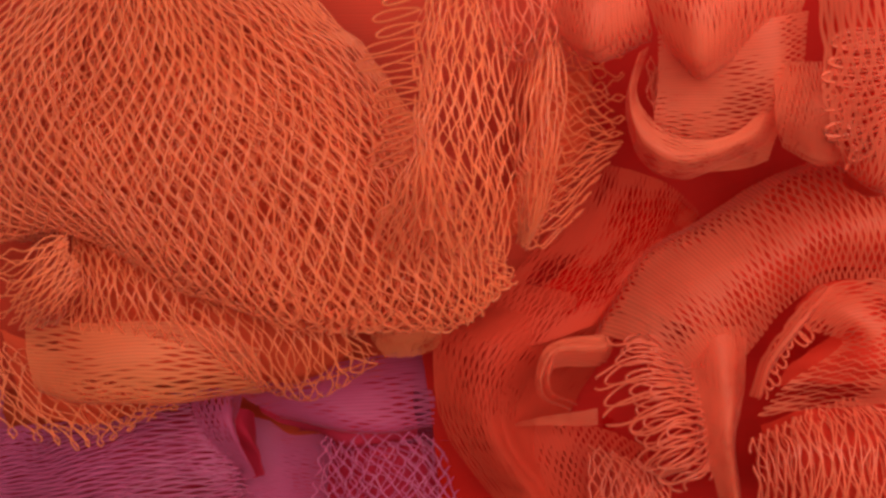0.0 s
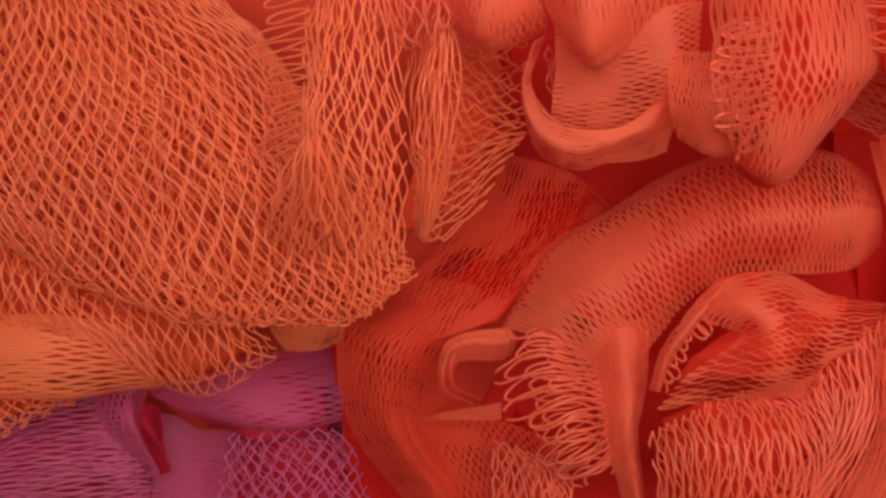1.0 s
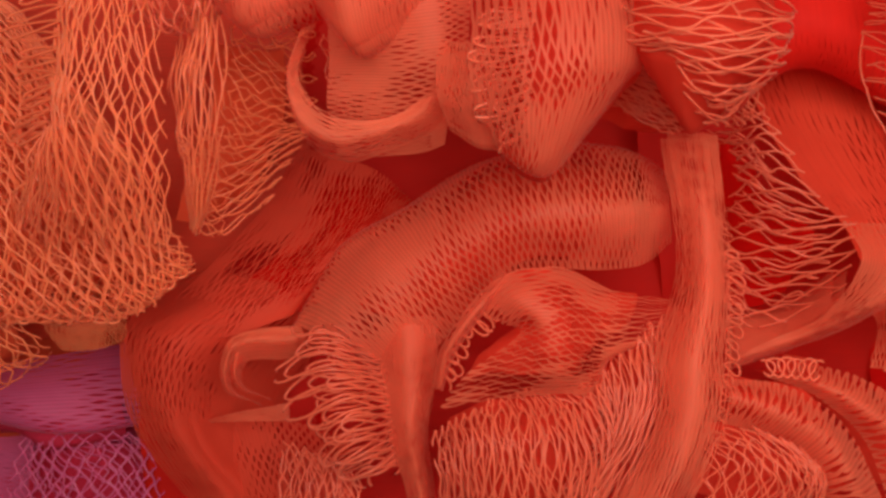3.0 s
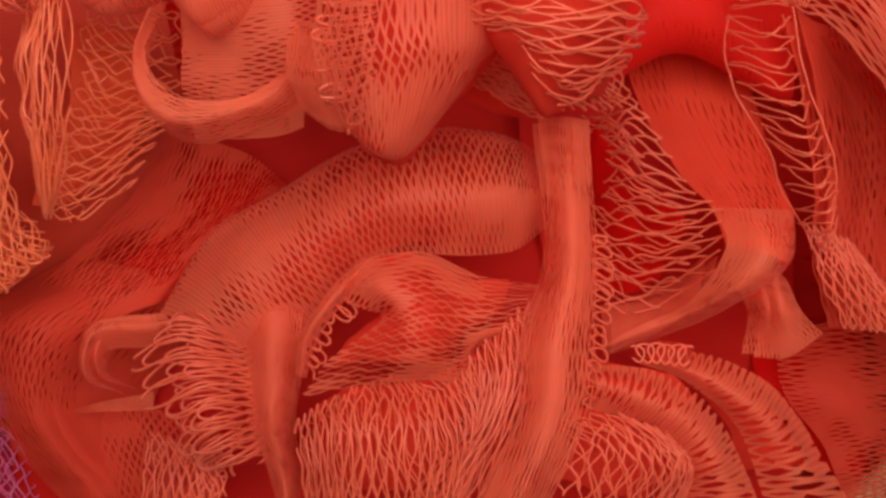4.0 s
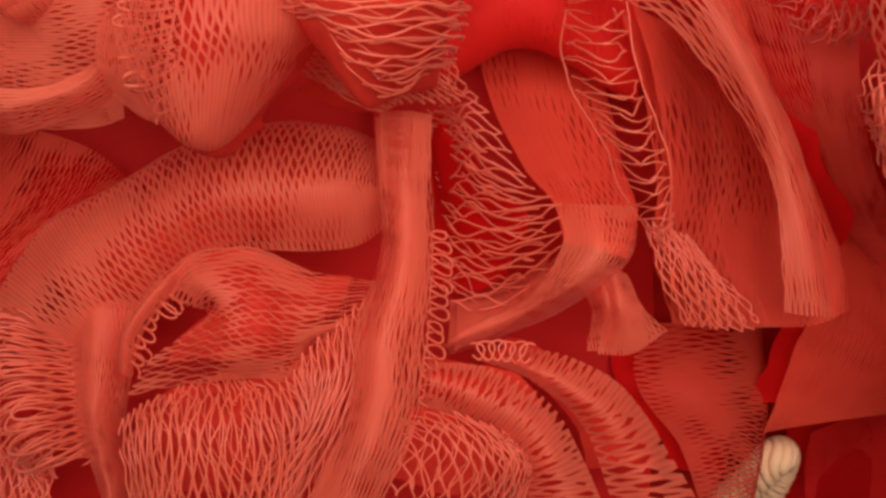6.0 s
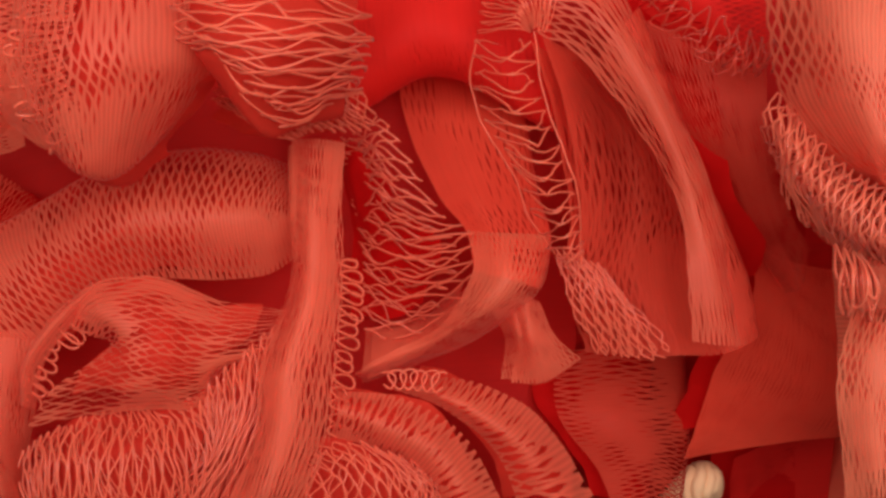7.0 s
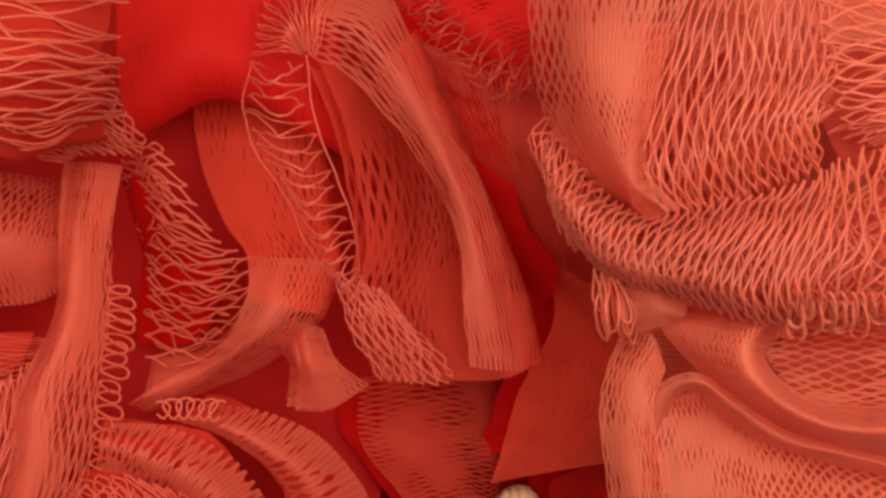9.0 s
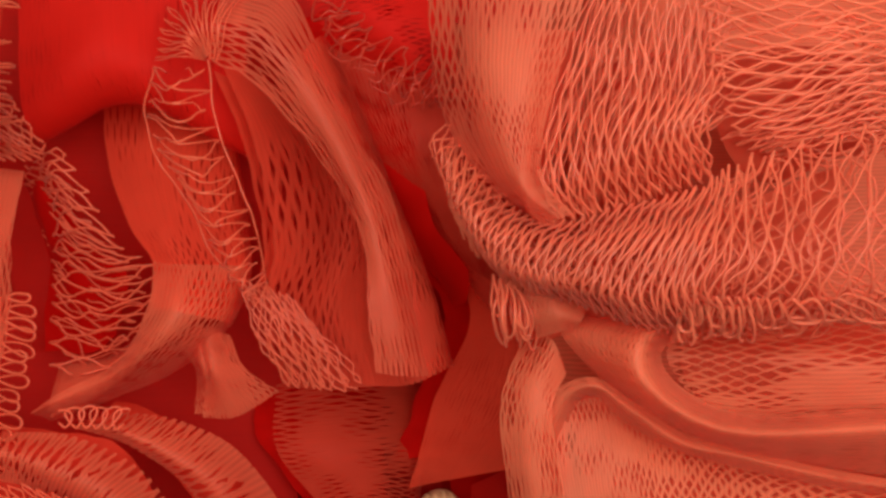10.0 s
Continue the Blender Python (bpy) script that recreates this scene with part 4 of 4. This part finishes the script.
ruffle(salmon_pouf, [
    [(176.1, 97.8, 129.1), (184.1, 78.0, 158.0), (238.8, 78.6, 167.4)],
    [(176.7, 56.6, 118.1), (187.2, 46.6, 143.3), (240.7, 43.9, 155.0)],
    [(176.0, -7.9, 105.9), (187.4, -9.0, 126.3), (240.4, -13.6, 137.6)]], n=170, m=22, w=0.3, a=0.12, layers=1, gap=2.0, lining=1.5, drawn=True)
ruffle(orange_pouf, [
    [(-3.6, 46.3, 133.9), (-7.4, 41.5, 131.6), (-12.1, 36.6, 119.9)],
    [(-2.9, 45.4, 135.8), (-3.8, 40.0, 131.2), (-7.1, 33.4, 119.1)],
    [(-2.2, 45.9, 134.9), (0.5, 41.1, 130.5), (3.0, 34.2, 119.3)]], n=10, m=3, w=0.2, a=0.9, layers=2, gap=1.0)
ruffle(orange_pouf, [
    [(-38.3, 32.5, 118.9), (-38.7, 29.8, 115.0)],
    [(-20.6, 27.7, 117.5), (-21.0, 24.3, 113.5)],
    [(-10.5, 27.0, 116.3), (-10.8, 24.3, 112.5)],
    [(1.4, 27.8, 114.5), (2.3, 25.5, 110.7)],
    [(10.2, 34.0, 113.0), (12.7, 32.1, 109.4)]], n=30, m=1, w=0.2, a=0.9, layers=1, gap=2.0, loops=True)
ruffle(salmon_pouf, [
    [(171.3, 21.5, 161.5), (173.4, 17.7, 157.3)],
    [(176.1, 20.5, 164.3), (179.2, 17.0, 159.2)],
    [(183.1, 20.0, 167.3), (186.6, 16.9, 162.3)],
    [(196.6, 19.9, 170.3), (200.8, 16.6, 165.3)]], n=15, m=1, w=0.23, a=1.0, layers=2, gap=1.0, loops=True)
ruffle(coral_pouf, [
    [(98.4, 16.0, 111.3), (97.7, 19.3, 111.2)],
    [(107.2, 15.0, 111.0), (108.8, 19.3, 111.2)]], n=6, m=1, w=0.2, a=1.1, layers=1, gap=2.0, loops=True)
ruffle(coral_pouf, [
    [(110.9, 65.8, 130), (110.0, 58.3, 130), (112.1, 50.7, 129), (116.4, 44.5, 127), (120.5, 36.7, 124), (125.3, 32.4, 120)],
    [(111.4, 65.8, 130), (110.5, 58.3, 130), (112.6, 50.7, 129), (116.9, 44.5, 127), (121.0, 36.7, 124), (125.8, 32.4, 120)]], n=1, m=14, w=0.22, a=0.1, layers=1, gap=2.0)
ruffle(coral_pouf, [
    [(118.1, 64.4, 135), (119.1, 56.0, 134), (121.5, 48.9, 132), (124.2, 41.9, 130), (125.9, 37.6, 127), (127.2, 33.6, 122)],
    [(118.6, 64.4, 135), (119.6, 56.0, 134), (122.0, 48.9, 132), (124.7, 41.9, 130), (126.4, 37.6, 127), (127.7, 33.6, 122)]], n=1, m=14, w=0.22, a=0.1, layers=1, gap=2.0)
# Drape; its redder, shaded hollow is put into the flame colour.
ruffle(coral_pouf, [
    [(120.5, 65.2, 132.8), (125.2, 56.2, 127.3), (128.8, 42.0, 121.4), (127.5, 31.6, 119.6), (132.1, 20.4, 113.5)],
    [(126.6, 64.1, 130.4), (137.6, 58.9, 116.6), (141.1, 45.6, 112.0), (137.7, 32.4, 113.6), (138.7, 20.0, 114.5)],
    [(131.2, 62.5, 132.1), (142.7, 56.5, 120.1), (145.7, 44.0, 116.8), (143.5, 31.1, 118.5), (144.3, 19.3, 118.4)],
    [(131.5, 64.8, 137.9), (140.2, 51.7, 132.3), (144.9, 39.9, 128.1), (146.1, 29.0, 126.2), (148.9, 18.7, 123.4)],
    [(134.2, 67.9, 137.6), (142.4, 53.0, 131.6), (148.1, 42.0, 127.6), (152.2, 29.0, 126.2), (154.6, 20.9, 123.0)],
    [(136.8, 71.1, 131.2), (145.4, 55.3, 125.0), (150.9, 43.7, 120.8), (155.1, 30.9, 119.5), (157.6, 22.2, 117.1)]], n=64, m=30, w=0.26, a=1.0, layers=2, gap=1.0, drawn=True, hue="flame")
ruffle(coral_pouf, [
    [(118.1, 64.1, 135), (114.5, 63.2, 137), (110.7, 65.3, 130)],
    [(118.2, 64.3, 135), (114.8, 65.2, 138), (111.2, 70.1, 131)],
    [(118.3, 63.9, 136), (115.8, 66.9, 139), (113.6, 74.5, 132)],
    [(118.7, 63.3, 137), (118.1, 68.1, 140), (119.3, 79.2, 133)],
    [(119.9, 62.8, 137), (121.7, 68.9, 140), (126.0, 81.2, 133)]], n=24, m=3, w=0.17, a=0.7, layers=1, gap=2.0)
ruffle(coral_pouf, [
    [(118.7, 63.9, 135), (124.1, 61.4, 135), (131.2, 54.5, 133), (138.0, 45.6, 131), (141.3, 37.4, 130), (141.0, 28.5, 129), (142.5, 20.0, 125)],
    [(119.0, 68.8, 139), (125.5, 66.0, 140), (132.1, 58.4, 138), (138.1, 49.3, 135), (142.6, 40.3, 132), (144.6, 29.9, 130.5), (146.9, 19.3, 126)],
    [(122.1, 79.3, 135), (130.3, 75.5, 136), (135.6, 64.1, 135), (141.2, 54.4, 132), (145.8, 45.2, 130), (148.8, 33.2, 128), (152.6, 20.2, 123)]], n=24, m=17, w=0.26, a=1.2, layers=1, gap=1.0, drawn=True)
# Coral sheet in red: the hollow's shade and glow given as colour.
ruffle(coral_pouf, [
    [(91.0, 94.9, 126.3), (91.9, 74.2, 122.5), (92.5, 62.1, 121.4), (94.2, 58.9, 116.4), (94.8, 61.7, 111.0), (95.4, 71.1, 105.2)],
    [(104.2, 90.6, 133.4), (104.4, 78.5, 129.8), (105.1, 67.3, 127.9), (107.2, 63.9, 121.8), (109.0, 67.6, 114.6), (110.8, 78.9, 107.2)],
    [(125.1, 95.3, 130.5), (124.9, 73.1, 126.6), (125.3, 61.8, 123.6), (126.5, 56.7, 118.2), (129.0, 59.9, 111.8), (131.8, 72.0, 105.7)]], n=70, m=30, w=0.3, a=0.3, layers=1, gap=1.0, drawn=True, hue="shade_red")
# Upper part of the coral arch; blaze paints the red light on it.
ruffle(coral_pouf, [
    [(102.6, 75.4, 105.5), (104.0, 59.6, 109.5), (107.5, 47.2, 113.5), (111.2, 39.4, 116.5), (110.7, 32.0, 120.8)],
    [(112.3, 75.9, 105.6), (112.0, 58.7, 112.4), (113.8, 45.9, 117.3), (116.1, 37.9, 120.3), (114.7, 29.5, 125.3)],
    [(124.3, 76.6, 105.8), (123.1, 58.6, 111.3), (123.6, 46.0, 115.2), (124.1, 38.3, 117.3), (120.8, 29.6, 120.1)],
    [(126.2, 78.7, 102.2), (125.3, 60.8, 106.7), (126.6, 48.5, 108.6), (126.5, 39.5, 111.4), (123.0, 30.6, 113.1)]], n=46, m=26, w=0.3, a=0.5, layers=1, gap=1.0, drawn=True, hue="glow_blaze")
ruffle(coral_pouf, [
    [(111.2, 39.4, 117.0), (110.7, 32.0, 121.3), (106.8, 24.9, 116.3), (99.9, 21.3, 112.2), (94.6, 18.7, 108.4)],
    [(116.1, 37.9, 120.8), (114.7, 29.5, 125.8), (109.5, 23.9, 120.1), (102.3, 20.7, 113.1), (94.9, 18.5, 108.3)],
    [(124.1, 38.3, 117.8), (120.8, 29.6, 120.6), (113.8, 24.2, 115.0), (104.8, 20.7, 110.0), (95.9, 18.6, 105.3)],
    [(126.5, 39.5, 111.9), (123.0, 30.6, 113.6), (115.3, 24.5, 107.9), (105.5, 20.6, 104.8), (96.6, 18.4, 102.1)]], n=46, m=36, w=0.3, a=1.1, layers=1, gap=1.0, drawn=True)
ruffle(salmon_pouf, [
    [(172.3, 25.0, 143.7), (164.5, 22.8, 143.1), (168.2, 16.9, 142.6), (175.4, 11.3, 142.1), (189.3, 4.3, 142.4), (211.7, 0.0, 145.3), (237.1, -2.2, 148.9)],
    [(175.3, 22.5, 150.3), (168.1, 20.0, 149.7), (168.7, 14.9, 149.3), (175.5, 8.4, 148.6), (186.9, 4.2, 148.5), (206.2, 2.4, 152.2), (231.2, 0.7, 154.8)],
    [(177.1, 20.6, 153.9), (170.6, 17.9, 154.3), (170.4, 13.2, 154.0), (176.2, 7.9, 153.7), (185.0, 5.3, 154.0), (202.6, 4.8, 157.0), (226.5, 3.9, 159.8)],
    [(182.0, 20.4, 148.7), (177.1, 18.3, 148.2), (176.9, 14.8, 148.3), (181.6, 10.3, 149.1), (188.9, 7.9, 150.6), (205.5, 7.4, 154.6), (230.2, 6.7, 157.5)]], n=40, m=60, w=0.25, a=0.7, layers=2, gap=1.0, drawn=True)
ruffle(salmon_pouf, [
    [(180.6, 21.6, 147.0), (190.7, 21.5, 152.1), (206.9, 20.9, 157.1), (230.9, 20.4, 161.2)],
    [(181.1, 18.3, 141.9), (194.3, 17.2, 145.8), (211.4, 16.2, 150.7), (236.7, 15.6, 154.7)],
    [(182.2, 12.2, 144.5), (191.9, 10.2, 147.0), (209.3, 9.7, 151.0), (234.0, 9.0, 155.0)],
    [(182.4, 8.5, 148.6), (189.8, 7.0, 150.3), (205.5, 6.5, 154.3), (230.2, 5.6, 157.2)]], n=32, m=34, w=0.25, a=1.7, layers=2, gap=1.0, lining=6.5, drawn=True)
ruffle(salmon_pouf, [
    [(161.9, 23.0, 137.0), (157.4, 15.7, 138.1), (157.0, 7.5, 136.0), (158.8, -2.9, 132.1)],
    [(163.6, 21.1, 141.7), (159.8, 14.2, 141.9), (159.7, 6.9, 139.9), (160.8, -3.2, 136.2)],
    [(165.2, 16.4, 141.4), (162.2, 11.8, 142.3), (163.4, 6.0, 139.7), (165.0, -3.5, 136.1)]], n=24, m=22, w=0.25, a=1.15, layers=2, gap=1.0, lining=5.0, drawn=True)
ruffle(salmon_pouf, [
    [(161.8, 12.1, 140.3), (163.0, 13.9, 142.8), (167.0, 14.6, 146.1), (173.7, 11.2, 145.2), (184.3, 5.5, 144.7), (210.8, -0.8, 146.2), (237.0, -3.0, 148.7)],
    [(163.0, 9.1, 139.5), (164.2, 12.6, 143.5), (166.9, 13.1, 146.8), (172.7, 9.7, 145.9), (182.7, 4.4, 145.5), (209.8, -2.1, 146.8), (235.8, -4.3, 149.4)],
    [(165.7, 6.3, 135.6), (167.4, 12.0, 139.2), (169.3, 12.5, 142.5), (174.4, 8.9, 141.5), (184.9, 3.5, 141.1), (212.6, -3.1, 143.5), (239.3, -5.4, 145.9)]], n=16, m=40, w=0.25, a=0.7, layers=1, gap=2.0, drawn=True)
ruffle(salmon_pouf, [
    [(164.8, 12.3, 138.3), (164.7, 6.2, 137.7), (165.0, -3.5, 136.1)],
    [(172.3, 13.1, 138.5), (172.3, 5.5, 139.6), (172.0, -4.2, 139.0)],
    [(181.5, 7.6, 138.0), (179.9, 1.9, 140.7), (179.4, -4.8, 140.9)],
    [(199.1, 1.8, 138.6), (197.6, -1.5, 140.8), (196.1, -6.9, 142.5)],
    [(241.8, -3.8, 144.3), (238.0, -7.0, 146.6), (235.4, -10.9, 147.6)]], n=76, m=18, w=0.25, a=1.15, layers=2, gap=1.0, lining=5.0, drawn=True)
# Filling fold, darkened to flame in place of shade.
ruffle(coral_pouf, [
    [(9.8, 12.5, 87.6), (12.0, 5.2, 87.7), (16.9, -4.7, 87.1)],
    [(17.4, 12.7, 89.7), (19.7, 4.9, 90.7), (22.6, -4.9, 90.2)],
    [(25.8, 11.9, 91.6), (26.6, 4.6, 92.7), (28.2, -5.0, 92.2)],
    [(35.0, 8.1, 91.6), (35.1, 1.8, 93.0), (35.3, -5.2, 93.2)]], n=36, m=14, w=0.25, a=0.8, layers=1, gap=2.0, drawn=True, hue="flame")
ruffle(coral_pouf, [
    [(24.1, 7.6, 95.6), (24.0, 2.8, 96.4), (22.7, -4.8, 94.4)],
    [(29.7, 6.0, 99.3), (29.9, 1.7, 100.2), (29.6, -4.9, 98.5)],
    [(36.2, 1.6, 98.1), (35.9, -1.8, 99.3), (35.5, -5.1, 98.4)]], n=15, m=5, w=0.22, a=0.88, layers=2, gap=1.5)
ruffle(coral_pouf, [
    [(57.4, 59.0, 145.6), (50.3, 59.1, 143.6)],
    [(56.5, 51.9, 145.8), (49.6, 52.4, 142.8)],
    [(56.8, 46.9, 143.4), (50.4, 46.7, 140.2)],
    [(58.3, 43.8, 138.4), (53.7, 42.8, 135.1)]], n=14, m=1, w=0.22, a=0.8, layers=2, gap=1.5, loops=True)
ruffle(coral_pouf, [
    [(55.7, 29.6, 117.0), (59.6, 27.8, 115.5)],
    [(51.5, 25.0, 116.8), (55.4, 22.6, 114.1)],
    [(48.7, 20.0, 114.5), (52.6, 18.3, 111.9)],
    [(47.6, 15.6, 111.2), (50.0, 14.2, 108.7)]], n=12, m=1, w=0.2, a=0.7, layers=1, gap=2.0, loops=True)
ruffle(coral_pouf, [
    [(56.9, 30.7, 117.3), (51.7, 25.8, 117.0), (47.9, 20.0, 114.5), (46.9, 14.7, 109.9)],
    [(57.5, 29.6, 119.1), (52.6, 24.6, 118.8), (49.0, 19.2, 116.3), (47.8, 14.1, 111.9)],
    [(58.4, 29.2, 116.9), (53.6, 24.3, 115.6), (50.3, 19.2, 113.2), (48.6, 14.2, 108.8)]], n=6, m=22, w=0.2, a=0.6, layers=1, gap=2.0, drawn=True)
ruffle(coral_pouf, [
    [(91.6, 34.8, 117.4), (95.6, 34.5, 115.2)],
    [(91.2, 26.1, 117.1), (95.3, 25.9, 114.0)],
    [(90.6, 17.8, 115.9), (94.6, 17.4, 112.7)],
    [(89.6, 9.0, 112.5), (93.7, 8.7, 109.4)]], n=15, m=1, w=0.2, a=0.7, layers=1, gap=2.0, loops=True)
ruffle(orange_pouf, [
    [(-3.1, 69.6, 136.0), (-12.6, 70.6, 131.1)],
    [(-2.9, 59.8, 134.4), (-13.0, 61.3, 129.7)],
    [(-3.5, 51.7, 133.3), (-12.1, 53.0, 127.4)],
    [(-5.0, 44.9, 131.5), (-11.1, 44.6, 126.2)]], n=14, m=1, w=0.2, a=0.6, layers=1, gap=2.0, loops=True)
# Net band in the hollow; flame colours in its shaded threads.
ruffle(coral_pouf, [
    [(132.8, 70.5, 139), (136.9, 63.9, 139), (143.2, 59.3, 138), (149.8, 57.9, 137), (156.5, 58.8, 136)],
    [(133.2, 70.4, 143), (137.9, 64.8, 143), (143.5, 60.5, 142), (149.5, 58.9, 141), (155.1, 59.8, 140)],
    [(136.8, 76.1, 139), (142.2, 70.3, 139), (147.6, 65.9, 139), (153.0, 64.5, 138), (157.7, 64.6, 137)]], n=18, m=2, w=0.2, a=0.8, layers=2, gap=1.0, swap=True, hue="flame")



# ---- small things ----
def twisted_cord(points, radius, strands=6):
    """A twisted cotton cord through points in millimetres over the tabletop."""
    radius = radius / 1000
    line = np.array(points, dtype=float) / 1000 + np.array((0, 0, TABLE))
    s = np.linspace(0, 1, 90)
    ends, i, f = glide(line, s)
    p = sum(w[:, None] * ends[i + a] for a, w in enumerate(weights(f)))
    along = np.gradient(p, axis=0)
    along /= np.linalg.norm(along, axis=1, keepdims=True)
    side = np.cross(along, (0.2, 0.9, 0.3))
    side /= np.linalg.norm(side, axis=1, keepdims=True)
    up = np.cross(side, along)
    cord = tagged(new("hanging_cord"), "cream twisted cotton hanging cord of a pouf", "cord")
    for k in range(strands):
        turn = s * 60 + k * 2 * math.pi / strands
        q = p + radius * 0.6 * (np.cos(turn)[:, None] * side + np.sin(turn)[:, None] * up)
        rings = np.stack([q + radius * 0.4 * (math.cos(b) * side + math.sin(b) * up) for b in np.linspace(0, 2 * math.pi, 8, endpoint=False)], 1)
        base = (np.arange(89)[:, None] * 8 + np.arange(8)[None])
        nxt = (np.arange(89)[:, None] * 8 + (np.arange(8)[None] + 1) % 8)
        faces = np.stack([base, nxt, nxt + 8, base + 8], 2).reshape(-1, 4)
        part("strand", grid_mesh("strand", rings.reshape(-1, 3), faces), CORD, cord)
    return cord


twisted_cord([(186, -50, 4.2), (177, -28, 14), (170, -8, 60), (166, 1, 78), (162, -1, 78), (161, -14, 50), (163, -40, 10), (166, -62, 4.2)], 3.7)
